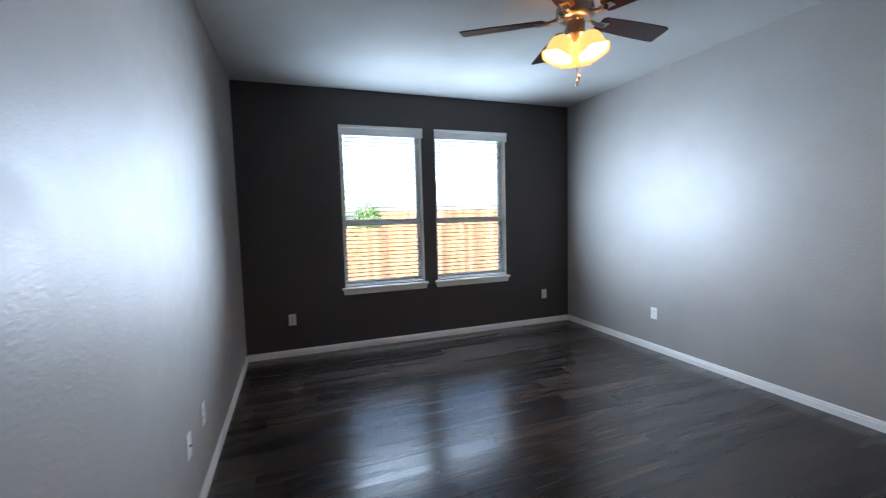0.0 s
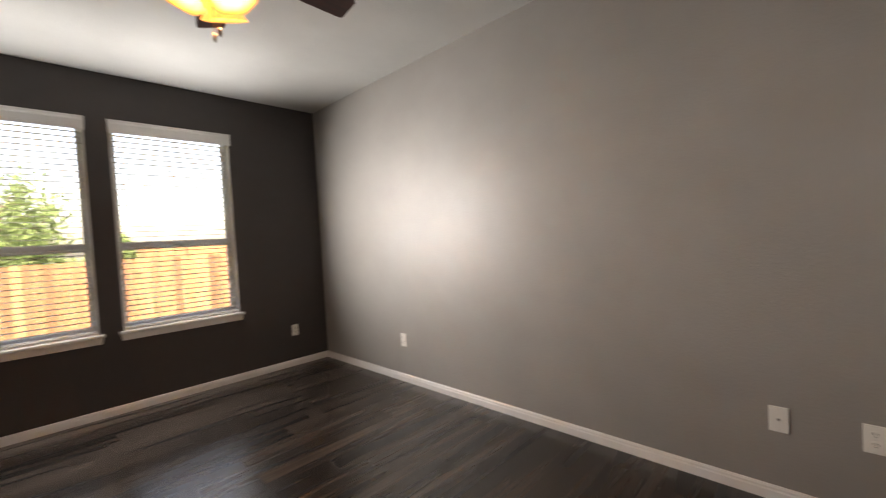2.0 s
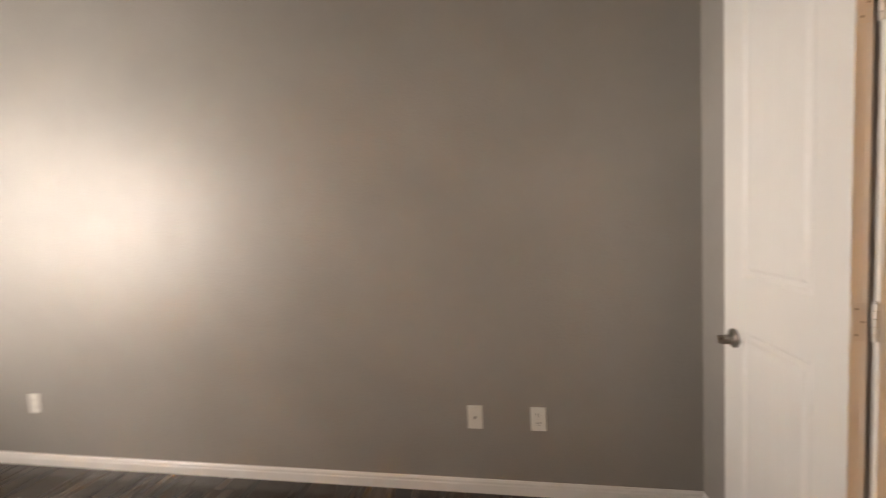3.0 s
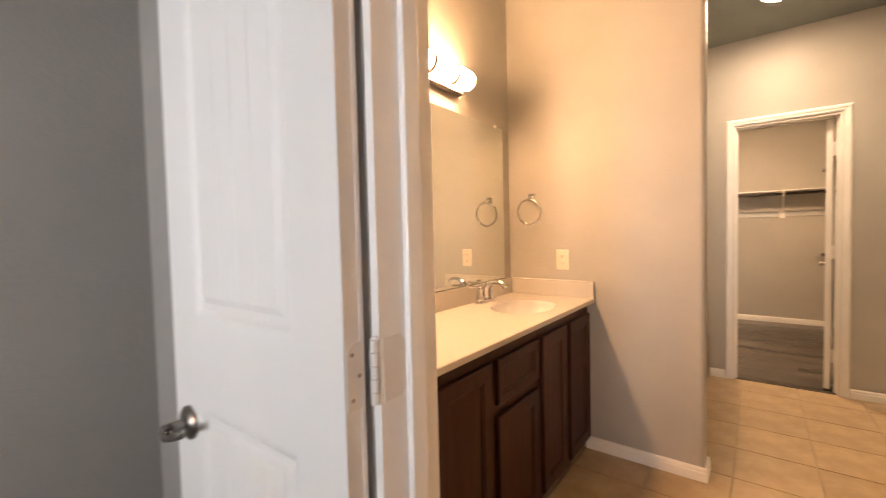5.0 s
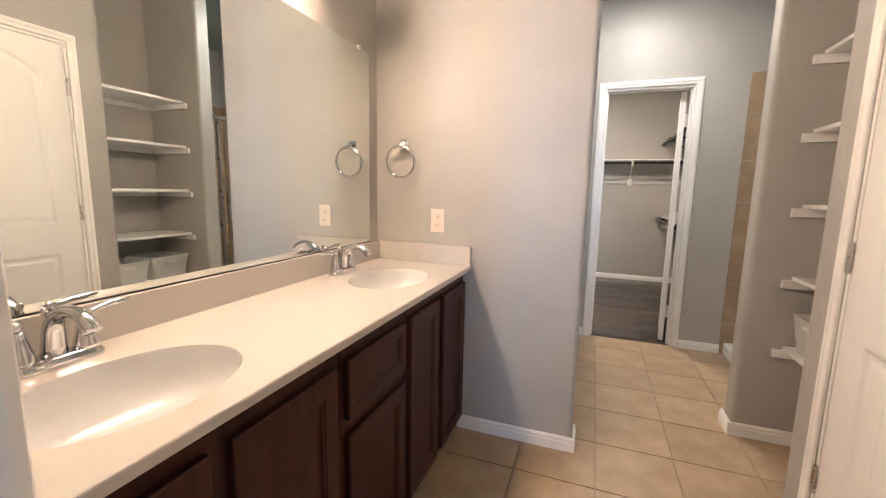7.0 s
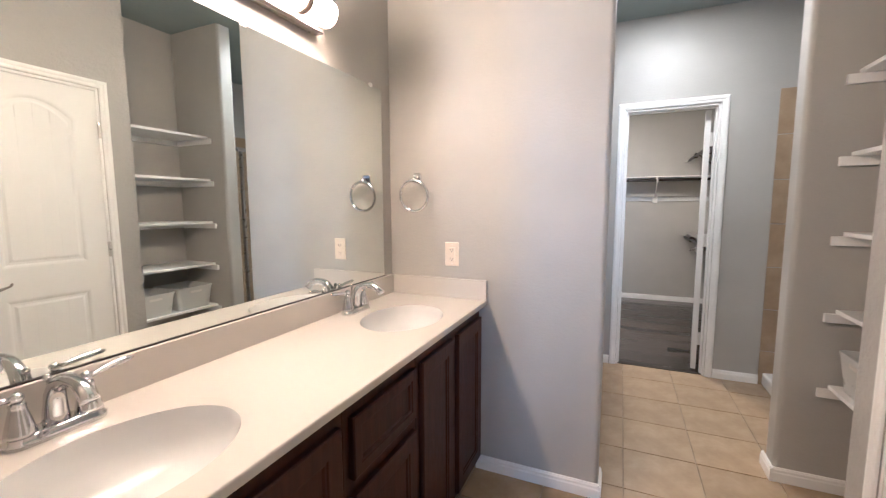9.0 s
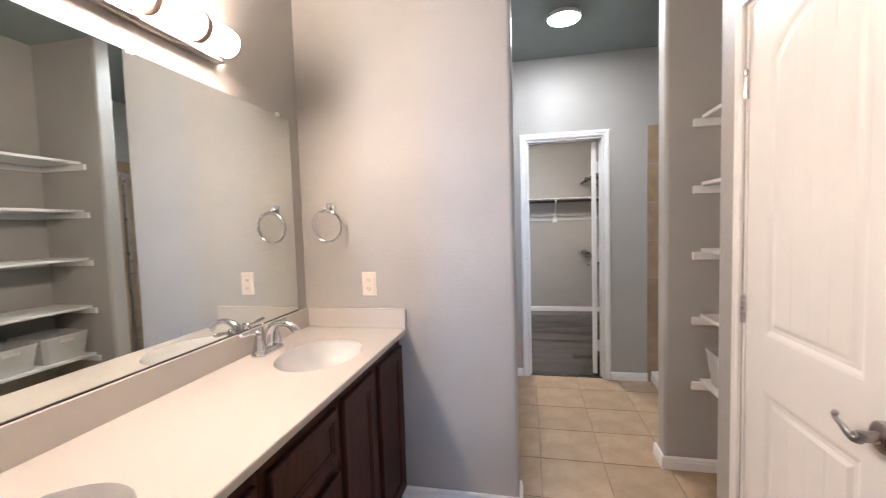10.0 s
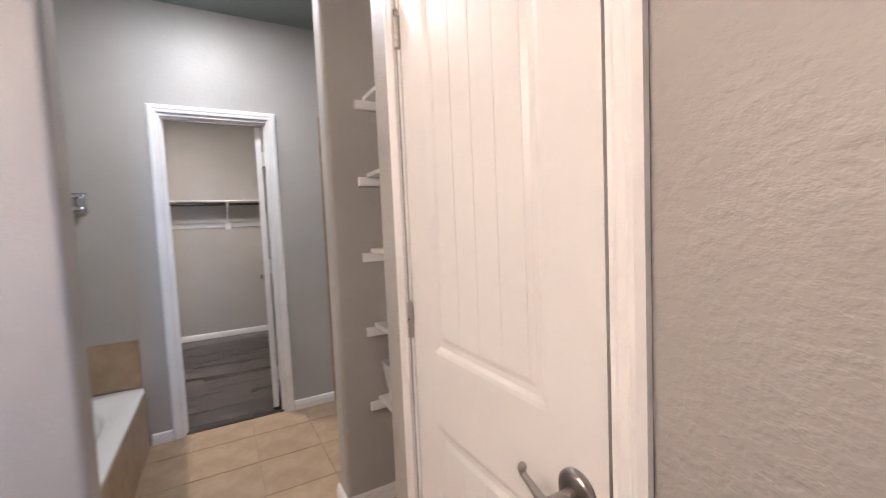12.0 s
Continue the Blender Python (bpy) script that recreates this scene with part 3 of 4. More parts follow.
# closed toilet room door
toilet_door = thing("closed_door", (XP - .020, TY0 + .0185, FLOOR + .010), "white closed two-panel door with an arched upper panel", "door", rz=90)
door_leaf(toilet_door, TY1 - TY0 - .041, 1.960, 0.098)
lever(toilet_door, TY1 - TY0 - .037 - .056, .886, -1, -1)
for z in (.33, 1.032, 1.735):
    hinge(toilet_door, -.004, -.0245, z, HINGEMAT, .0078)
part("latch_plate", box(TY1 - TY0 - .0385, TY1 - TY0 - .0365, -.014, .012, .856, .916), NICKEL, toilet_door)
part("strike_plate", box(XP - .03, XP - .004, TY1 - .0175, TY1 - .0158, .94, 1.0), NICKEL, frame_toilet)

# closet door, swung into the closet
closet_door = thing("open_door", (KX0 + .0600, YC - .100, FLOOR + .010), "white panel door swung open into the closet", "door", rz=-98)
door_leaf(closet_door, .545, 1.985)
lever(closet_door, .485, .90, -1, 1)
for z in (.25, 1.02, 1.77):
    hinge(closet_door, -.006, -.024, z)
    part("hinge_leaf", box(-.003, .002, -.040, -.0178, z - .05, z + .05), STEEL, closet_door)


# ---- electrical plates ----
def wall_plate(name, loc, rz, label, style="duplex", body=PLASTIC):
    """A plate on a wall; its face looks along local -y."""
    t = thing(name, loc, label, "outlet", "wall plates", rz=rz)
    part("plate", box(-.036, .036, -.006, -.0005, -.058, .058, .003), body, t)
    if style == "duplex":
        for z in (-.021, .021):
            part("receptacle", lathe([(.0165, -.0072), (.0165, -.004)], "y", 20, at=(0, 0, z)), body, t)
            part("slots", boxes((-.008, -.0055, -.0076, -.007, z - .002, z + .008), (.0055, .008, -.0076, -.007, z - .001, z + .007), (-.002, .002, -.0076, -.007, z - .010, z - .006)), SLOT, t)
    elif style == "gfci":
        part("receptacle", box(-.0165, .0165, -.0085, -.005, -.034, .034, .0015), body, t)
        for z in (-.021, .021):
            part("slots", boxes((-.008, -.0055, -.009, -.0084, z - .004, z + .005), (.0055, .008, -.009, -.0084, z - .004, z + .004), (-.002, .002, -.009, -.0084, z - .010, z - .007)), SLOT, t)
        part("buttons", boxes((-.011, -.001, -.0095, -.008, -.004, .004), (.001, .011, -.0095, -.008, -.004, .004)), body, t)
    elif style == "coax":
        part("jack", lathe([(.006, -.0055), (.006, -.008), (.0045, -.008), (.0045, -.015)], "y", 12), NICKEL, t)
    for z in (-.047, .047) if style != "duplex" else (0,):
        part("screw", lathe([(.003, -.0068), (.003, -.005)], "y", 8, at=(0, 0, z)), STEEL, t)
    return t


wall_plate("wall_outlet", (-3.376, 0, .431), 0, "white duplex outlet on the charcoal wall")
wall_plate("wall_outlet", (-.367, 0, .430), 0, "white duplex outlet on the charcoal wall")
wall_plate("wall_outlet", (0, -1.354, .429), -90, "white duplex outlet on the grey wall")
wall_plate("cable_plate", (0, -3.948, .431), -90, "white cable jack plate on the grey wall", "coax")
wall_plate("wall_outlet", (0, -4.246, .431), -90, "white duplex outlet on the grey wall")
wall_plate("wall_outlet", (XW, -2.003, .445), 90, "white duplex outlet on the grey wall")
wall_plate("cable_plate", (XW, -2.315, .437), 90, "white cable jack plate on the grey wall", "coax")
wall_plate("safety_outlet", (-.369, YB, 1.119), 180, "almond safety outlet above the vanity splash", "gfci", ALMOND)


# ---- ceiling fan ----
FX, FY = -1.70, -2.307
fan = thing("ceiling_fan", (FX, FY, ZB), "ceiling fan with mahogany blades and lit glass shades", "ceiling fan")
part("canopy", lathe([(.068, -.001), (.066, -.02), (.045, -.05), (.02, -.06)], at=(0, 0, 0)), NICKEL, fan, "satin nickel canopy", True)
part("downrod", lathe([(.011, -.05), (.011, -.12)]), NICKEL, fan, "", True)
part("motor_housing", lathe([(.03, -.095), (.075, -.105), (.105, -.125), (.112, -.15), (.112, -.175), (.095, -.20), (.06, -.21)], seg=36), NICKEL, fan, "satin nickel motor housing", True)
part("switch_housing", lathe([(.05, -.205), (.055, -.23), (.055, -.275), (.06, -.28), (.06, -.30), (.03, -.315), (.012, -.325)]), NICKEL, fan, "", True)


def fan_blade(angle):
    arm = tube([(.095, 0, -.185), (.13, 0, -.20), (.16, .0, -.205), (.205, 0, -.203)], [.012, .011, .012, .016], 10)
    box(.165, .235, -.03, .03, -.2045, -.2005, .001, arm)
    tilt = Matrix.Rotation(radians(angle), 4, "Z")
    bmesh.ops.transform(arm, matrix=tilt, verts=arm.verts)
    iron = part("blade_iron", arm, NICKEL, fan, "", True)
    us = [(.18, .045), (.20, .055), (.45, .069), (.64, .073), (.672, .071), (.684, .062)]
    outline = [(u, w) for u, w in us] + [(u, -w) for u, w in us[::-1]]
    bm = prism(outline, -.0035, .0035, plane="xy")
    bmesh.ops.transform(bm, matrix=tilt @ Matrix.Translation((0, 0, -.196)) @ Matrix.Rotation(radians(-12), 4, "X"), verts=bm.verts)
    part("blade", bm, BLADE, fan, "dark mahogany blade")


for k in range(5):
    fan_blade(1.5 + 72 * k)
for k in range(3):
    a = radians(-189 + 120 * k)
    m = Matrix.Translation((0, 0, -.30)) @ Matrix.Rotation(a, 4, "Z") @ Matrix.Translation((.068, 0, -.008)) @ Matrix.Rotation(radians(-22), 4, "Y")
    arm = tube([(.03, 0, -.30), (.05, 0, -.298), (.068, 0, -.308)], .009, 10)
    bmesh.ops.transform(arm, matrix=Matrix.Rotation(a, 4, "Z"), verts=arm.verts)
    part("lamp_arm", arm, NICKEL, fan, "", True)
    sh = bmesh.new()
    prof = [(.024, .0), (.040, -.008), (.064, -.030), (.074, -.060), (.075, -.090), (.080, -.115), (.092, -.132)]
    seg = 36
    rings = []
    for i, (r, h) in enumerate(prof):
        wave = .05 * max(0, (i - 3) / 3)
        rings.append([sh.verts.new((r * (1 + wave * math.cos(6 * t)) * math.cos(t), r * (1 + wave * math.cos(6 * t)) * math.sin(t), h)) for t in (2 * math.pi * j / seg for j in range(seg))])
    for p, q in zip(rings, rings[1:]):
        for j in range(seg):
            sh.faces.new((p[j], p[(j + 1) % seg], q[(j + 1) % seg], q[j]))
    bmesh.ops.transform(sh, matrix=m, verts=sh.verts)
    s = part("shade", sh, SHADE, fan, "lit amber frosted glass shade", True)
    th = s.modifiers.new("thickness", "SOLIDIFY")
    th.thickness = .003
    bu = lathe([(.008, -.02), (.02, -.045), (.026, -.07), (.018, -.09), (.006, -.096)], seg=16)
    bmesh.ops.transform(bu, matrix=m, verts=bu.verts)
    part("bulb", bu, BULB, s, "lit warm bulb", True)
for x, y, L in ((-.012, -.03, .555), (.012, -.02, .52)):
    c = tube([(x, y, -.31), (x, y, -L)], .0016, 6)
    lathe([(.002, -L), (.007, -L - .012), (.0075, -L - .028), (.003, -L - .04)], "z", 10, c, (x, y, 0))
    part("pull_chain", c, NICKEL, fan, "hanging pull chain with a wooden fob")


# ---- vanity ----
CT = .908
VY0, VY1 = YB, YS2
SINKS = (-6.447, -5.445)
top = thing("countertop", (0, 0, 0), "cream cultured marble top with two oval bowls", "countertop")
bm = bmesh.new()
x0, x1 = -.535, -.047
cuts = [VY0 + .020] + [c for yc in SINKS for c in (yc - .26, yc + .26)] + [VY1 - .002]
for a, b in ((cuts[0], cuts[1]), (cuts[2], cuts[3]), (cuts[4], cuts[5])):
    bm.faces.new([bm.verts.new(p) for p in ((x0, a, CT), (x1, a, CT), (x1, b, CT), (x0, b, CT))])
SX, SA, SB = -.326, .153, .201
for yc in SINKS:
    N = 72
    rim, edge = [], []
    for k in range(N):
        t = 2 * math.pi * k / N
        c, s = math.cos(t), math.sin(t)
        rim.append(bm.verts.new((SX + SA * c, yc + SB * s, CT)))
        f = min(((x1 - SX) if c > 0 else (SX - x0)) / max(abs(c), 1e-6), .26 / max(abs(s), 1e-6))
        edge.append(bm.verts.new((SX + f * c, yc + f * s, CT)))
    for k in range(N):
        bm.faces.new((rim[k], rim[(k + 1) % N], edge[(k + 1) % N], edge[k]))
    for cx, sx in ((x1, 1), (x0, -1)):
        for sy in (1, -1):
            corner = Vector((cx, yc + sy * .26, CT))
            near = sorted(range(N), key=lambda k: (edge[k].co - corner).length)[:2]
            bm.faces.new([bm.verts.new(corner), bm.verts.new(edge[near[0]].co), bm.verts.new(edge[near[1]].co)])
part("slab", bm, COUNTER, top)
part("front_edge", prism([(-.535, CT), (-.545, CT), (-.5478, CT - .0015), (-.549, CT - .0045), (-.549, CT - .022), (-.547, CT - .024), (-.535, CT - .024)], VY0 + .001, VY1 - .002), COUNTER, top)
part("back_splash", box(-.047, -.029, VY0 + .002, VY1 - .002, CT - .02, 1.003, .003), COUNTER, top)
part("side_splash", box(-.548, -.048, VY0 + .002, VY0 + .020, CT - .001, 1.003, .003), COUNTER, top)
for yc in SINKS:
    b = bmesh.new()
    rings = []
    for f, d in ((1.0, 0), (.985, -.006), (.96, -.025), (.90, -.058), (.78, -.088), (.58, -.106), (.32, -.115), (.09, -.117)):
        rings.append([b.verts.new((SX + .03 * (1 - f) + SA * f * math.cos(t), yc + SB * f * math.sin(t), CT + d)) for t in (2 * math.pi * k / 72 for k in range(72))])
    for p, q in zip(rings, rings[1:]):
        for k in range(72):
            b.faces.new((p[k], p[(k + 1) % 72], q[(k + 1) % 72], q[k]))
    b.faces.new(rings[-1])
    bowl = part("bowl", b, BOWL, top, "white oval basin", True)
    part("drain", lathe([(.023, CT - .1165), (.022, CT - .113), (.012, CT - .114), (.010, CT - .110), (.004, CT - .108)], "z", 24, at=(SX + .028, yc, 0)), CHROME, bowl, "chrome drain", True)


def faucet(yc):
    f = thing("faucet", (-.098, yc, CT), "chrome two-handle faucet with an arched spout", "faucet", "vanity faucets")

    def oval(rx, ry, z, bm):
        return [bm.verts.new((rx * math.cos(t), math.copysign(ry - rx, math.sin(t)) * (abs(math.sin(t)) > .01) + rx * math.sin(t), z)) for t in (2 * math.pi * (k + .5) / 32 for k in range(32))]
    bm = bmesh.new()
    rings = [oval(rx, ry, z, bm) for rx, ry, z in ((.029, .083, .0005), (.029, .083, .008), (.026, .080, .012), (.0245, .0785, .013), (.0235, .0775, .018), (.020, .074, .021))]
    for p, q in zip(rings, rings[1:]):
        for k in range(32):
            bm.faces.new((p[k], p[(k + 1) % 32], q[(k + 1) % 32], q[k]))
    bm.faces.new(rings[0][::-1])
    bm.faces.new(rings[-1])
    part("base_plate", bm, CHROME, f, "", True)
    arc = [math.pi * .86 * k / 16 for k in range(17)]
    pts = [(-.002 - .066 * (1 - math.cos(a)), 0, .062 + .056 * math.sin(a)) for a in arc]
    rad = [.0185 - .006 * min(1, k / 9) + (.0035 * (k - 11) / 5 if k > 11 else 0) for k in range(17)]
    part("spout", tube([(.002, 0, .018), (.001, 0, .040)] + pts, [.0225, .0205] + rad, 18), CHROME, f, "", True)
    for s in (-1, 1):
        part("valve_body", lathe([(.0245, .019), (.0235, .026), (.0205, .040), (.0170, .055), (.0140, .068), (.0125, .074), (.0135, .078), (.0105, .083)], at=(0, s * .054, 0)), CHROME, f, "", True)
        part("finial", lathe([(.004, .082), (.0095, .086), (.0112, .092), (.0095, .098), (.004, .102)], "z", 18, at=(0, s * .054, 0)), CHROME, f, "", True)
        part("handle", tube([(0, s * .060, .091), (.002, s * .074, .092), (.004, s * .094, .096), (.006, s * .116, .098), (.007, s * .138, .100), (.007, s * .148, .100)], [.0055, .0052, .0068, .0078, .0070, .003], 14), CHROME, f, "chrome lever handle", True)
    part("lift_rod", lathe([(.0028, .019), (.0028, .098), (.0065, .101), (.0075, .107), (.005, .113), (.001, .115)], "z", 12, at=(.0195, 0, 0)), CHROME, f, "", True)
    return f


for yc in SINKS:
    faucet(yc)

CF = -.508


def front(parent, name, y0, y1, z0, z1):
    """A cabinet front with a beaded frame and a recessed flat panel."""
    w = .052 if z1 - z0 > .3 else .030
    bm = bmesh.new()

    def ring(i, x):
        return [bm.verts.new((x, y, z)) for y, z in ((y0 + i, z0 + i), (y1 - i, z0 + i), (y1 - i, z1 - i), (y0 + i, z1 - i))]
    r = [ring(0, CF - .001), ring(0, CF - .016), ring(.004, CF - .019), ring(w, CF - .019), ring(w + .003, CF - .0155), ring(w + .009, CF - .0150), ring(w + .013, CF - .0095)]
    for a, b in zip(r, r[1:]):
        for k in range(4):
            bm.faces.new((a[k], a[(k + 1) % 4], b[(k + 1) % 4], b[k]))
    bm.faces.new(r[-1])
    bm.faces.new(r[0][::-1])
    return part(name, bm, CABINET, parent)


def cabinet(label, y0, y1, fronts):
    c = thing("vanity_cabinet", (0, 0, 0), label, "cabinet", "vanity cabinets")
    a, b, t = y0 + .0015, y1 - .0015, CT - .0245
    part("body", boxes((CF, -.003, a, a + .016, .105, t), (CF, -.003, b - .016, b, .105, t), (CF, -.003, a + .016, b - .016, .105, .121), (-.012, -.003, a + .016, b - .016, .121, t),
                       (CF, CF + .018, a + .016, b - .016, .121, t)), CABINET, c)
    part("toe_kick", box(-.44, -.425, y0 + .0015, y1 - .0015, FLOOR + .001, .105), CABINET, c)
    for name, a, b, z0, z1 in fronts:
        front(c, name, a, b, z0, z1)
    return c


cabinet("espresso wood sink cabinet with two closed doors", VY0, -6.201, (("door", -6.848, -6.552, .128, .828), ("door", -6.498, -6.224, .128, .828)))
cabinet("espresso wood cabinet with a drawer above a door", -6.201, -5.813, (("drawer_front", -6.178, -5.836, .662, .828), ("door", -6.178, -5.836, .128, .618)))
cabinet("espresso wood sink cabinet with two closed doors", -5.813, VY1, (("door", -5.790, -5.478, .128, .828), ("door", -5.432, -5.102, .128, .828)))

mir = thing("wall_mirror", (-.028, 0, 0), "large frameless mirror above the vanity splash", "mirror")
part("mirror_glass", box(-.008, -.002, VY0 + .088, VY1 - .03, 1.0075, 1.905), MIRROR, mir)
part("mirror_channel", box(-.012, -.0015, VY0 + .088, VY1 - .03, 1.0032, 1.0072), BRONZE, mir)
for y in (-6.69, -6.0, -5.3):
    part("mirror_clip", box(-.012, -.0015, y - .009, y + .009, 1.899, 1.915, .001), PLASTIC, mir)

bar = thing("vanity_light", (-.028, -5.9185, 2.050), "nickel vanity light bar with lit frosted tube segments", "wall lamp")
part("back_plate", box(-.022, -.001, -.412, .412, -.060, .045, .004), NICKEL, bar, "brushed nickel back plate")
part("lower_rail", box(-.046, -.0225, -.412, .412, -.060, -.050, .003), NICKEL, bar, "brushed nickel lower rail")
SEG = .181
for k in range(5):
    y = -2.5 * SEG + SEG * k
    a, b = y + .011 * (k > 0), y + SEG - .011 * (k < 4)
    a, b = a + .045 * (k == 0), b - .045 * (k == 4)
    r0, r1 = (.046, .046) if 0 < k < 4 else ((.012, .046) if k == 0 else (.046, .012))
    prof = [(r0, a), (.040 if k == 0 else .0475, a + .006), (.0485, a + .020), (.0485, b - .020), (.040 if k == 4 else .0475, b - .006), (r1, b)]
    part("diffuser", lathe(prof, "y", 28, at=(-.066, 0, .004)), TUBE, bar, "lit frosted white diffuser", True)
for k in range(1, 5):
    y = -2.5 * SEG + SEG * k
    part("band", lathe([(.046, y - .0115), (.051, y - .0115), (.0525, y), (.051, y + .0115), (.046, y + .0115)], "y", 28, at=(-.066, 0, .004)), BANDMAT, bar, "nickel band", True)
# added discs, hidden behind the tube ends, block light towards the wing wall
for y in (-2.5 * SEG + .042, 2.5 * SEG - .042):
    part("end_shield", lathe([(.002, y - .002), (.047, y - .002), (.047, y + .002), (.002, y + .002)], "y", 28, at=(-.066, 0, .004)), NICKEL, bar, "added hidden nickel disc blocking light at the tube end")

ring = thing("towel_ring", (-.185, YB, 1.490), "chrome towel ring on a square post", "towel ring")
part("mount", box(-.022, .022, .001, .010, -.022, .022, .004), CHROME, ring)
part("post", tube([(0, .008, 0), (0, .03, -.003), (0, .045, -.01)], [.010, .009, .011], 12), CHROME, ring, "", True)
part("ring", tube([(.074 * math.sin(t), .045 + .006 * math.cos(t), -.088 + .074 * math.cos(t)) for t in (2 * math.pi * k / 40 for k in range(40))], .0070, 10, closed=True), CHROME, ring, "", True)


# ---- linen niche ----
for k, z in enumerate((.497, .839, 1.177, 1.513, 1.846)):
    sh = thing("linen_shelf", (NX, 0, z), "white painted shelf board on side cleats", "shelf", "linen shelves")
    part("board", box(.002, -1.988 - NX, NY0 + .002, NY1 - .002, .040, .058, .002), TRIM, sh)
    part("cleat", box(.002, -1.948 - NX, NY0 + .001, NY0 + .019, 0, .0395, .002), TRIM, sh)
    part("cleat", box(.002, -1.948 - NX, NY1 - .019, NY1 - .001, 0, .0395, .002), TRIM, sh)
    part("back_cleat", box(.001, .019, NY0 + .020, NY1 - .020, 0, .0395, .002), TRIM, sh)


def bin_(y0, y1, x0, x1, h):
    b = thing("storage_bin", ((x0 + x1) / 2, (y0 + y1) / 2, .497 + .0585), "grey-white plastic storage bin standing on the lowest shelf", "bin", "storage bins")
    hx, hy = (x1 - x0) / 2, (y1 - y0) / 2
    bm = bmesh.new()

    def rr(sx, sy, z, r=.025):
        pts = []
        for cx, cy, a0 in ((1, 1, 0), (-1, 1, 90), (-1, -1, 180), (1, -1, 270)):
            for j in range(5):
                a = radians(a0 + 90 * j / 4)
                pts.append(bm.verts.new((cx * (sx - r) + r * math.cos(a), cy * (sy - r) + r * math.sin(a), z)))
        return pts
    rings = [rr(hx * .86, hy * .86, .004), rr(hx * .86, hy * .86, 0), rr(hx * .98, hy * .98, h - .012), rr(hx, hy, h - .012), rr(hx, hy, h), rr(hx * .97, hy * .97, h), rr(hx * .85, hy * .85, .006)]
    for p, q in zip(rings, rings[1:]):
        for k in range(len(p)):
            bm.faces.new((p[k], p[(k + 1) % len(p)], q[(k + 1) % len(q)], q[k]))
    bm.faces.new(rings[-1])
    bm.faces.new(rings[0][::-1])
    part("tub", bm, BINMAT, b)
    part("grip_slot", box(hx * .955, hx * .975, -.045, .045, h - .045, h - .028, .001), STEEL, b)
    return b


bin_(-7.295, -7.005, -2.31, -1.995, .172)
bin_(-6.99, -6.70, -2.31, -1.995, .165)


# ---- tub, shower ----
tub = thing("bathtub", (0, 0, 0), "white drop-in bathtub in a tiled deck", "bathtub")
TX, TYA, TYB, TZ = -.955, YC + .012, YB - .117, .427
bm = bmesh.new()
cx, cy, ax, ay = TX / 2, (TYA + TYB) / 2, -TX / 2 - .004, (TYB - TYA) / 2 - .002


def superellipse(f, z, e):
    out = []
    for k in range(48):
        t = 2 * math.pi * k / 48
        c, s = math.cos(t), math.sin(t)
        out.append(bm.verts.new((cx + ax * f * math.copysign(abs(c) ** e, c), cy + ay * f * math.copysign(abs(s) ** e, s), z)))
    return out


rings = [superellipse(.995, TZ - .03, .06), superellipse(1, TZ - .004, .06), superellipse(.992, TZ, .08), superellipse(.80, TZ, .55), superellipse(.775, TZ - .012, .6), superellipse(.70, TZ - .25, .65), superellipse(.60, TZ - .38, .7)]
for p, q in zip(rings, rings[1:]):
    for k in range(48):
        bm.faces.new((p[k], p[(k + 1) % 48], q[(k + 1) % 48], q[k]))
bm.faces.new(rings[-1])
part("shell", bm, TUBMAT, tub, "glossy white tub shell", True)
for k in range(5):
    y = TYA + .002 + (TYB - TYA) / 5 * k
    part("apron_tile", box(TX + .008, TX + .018, y + .0015, y + (TYB - TYA) / 5 - .0015, FLOOR + .001, TZ - .032, .0015), TILE, tub)
part("apron_core", box(TX + .018, TX + .06, TYA, TYB, 0, TZ - .035), GROUT, tub)
splash = thing("tub_splash_tile", (0, YC, 0), "row of beige wall tiles above the tub", "tile")
for k in range(3):
    part("tile", box(-.935 + .311 * k, -.935 + .308 * (k + 1) + .003 * k, .001, .011, .431, .715, .002), TILE, splash)

rail = thing("towel_bar", (0, YC, 1.545), "chrome double towel bar on square posts above the tub", "towel bar")
for x in (-.735, -.16):
    part("mount", box(x - .024, x + .024, .001, .014, -.062, .048, .004), CHROME, rail)
    for z in (-.042, .030):
        part("post", box(x - .011, x + .011, .012, .085, z - .011, z + .011, .003), CHROME, rail)
for z in (-.042, .030):
    part("bar", box(-.746, -.149, .070, .086, z - .010, z + .010, .003), CHROME, rail)

shower = thing("shower_enclosure", (-2.22, 0, 0), "framed glass shower door with a white base", "shower")
part("base", box(-.765, .13, YC + .012, NY0 - .122, FLOOR + .001, .15, .015), TUBMAT, shower, "white acrylic shower base")
for y in (YC + .025, -7.820, NY0 - .135):
    part("post", box(-.014, .014, y - .013, y + .013, .151, 1.86, .002), NICKEL, shower, "brushed nickel post")
part("top_rail", box(-.016, .016, YC + .012, NY0 - .122, 1.861, 1.895, .003), NICKEL, shower)
part("bottom_rail", box(-.016, .016, YC + .040, NY0 - .15, .151, .175, .003), NICKEL, shower)
part("door_pull", box(.016, .04, -7.88, -7.86, .95, 1.12, .004), NICKEL, shower)
gp = part("glass", box(-.003, .003, YC + .040, NY0 - .15, .176, 1.86), GLASS, shower)
gp.visible_shadow = False
wallset = thing("shower_wall_tile", (0, 0, 0), "beige ceramic wall tiles of the shower", "tile", kind="structure")
for i in range(3):
    for j in range(7):
        a, z = -2.07 - .31 * i, .0 + .305 * j
        part("tile", box(a - .307, a, YC + .001, YC + .011, z + .0015, z + .302, .0015), TILE, wallset)
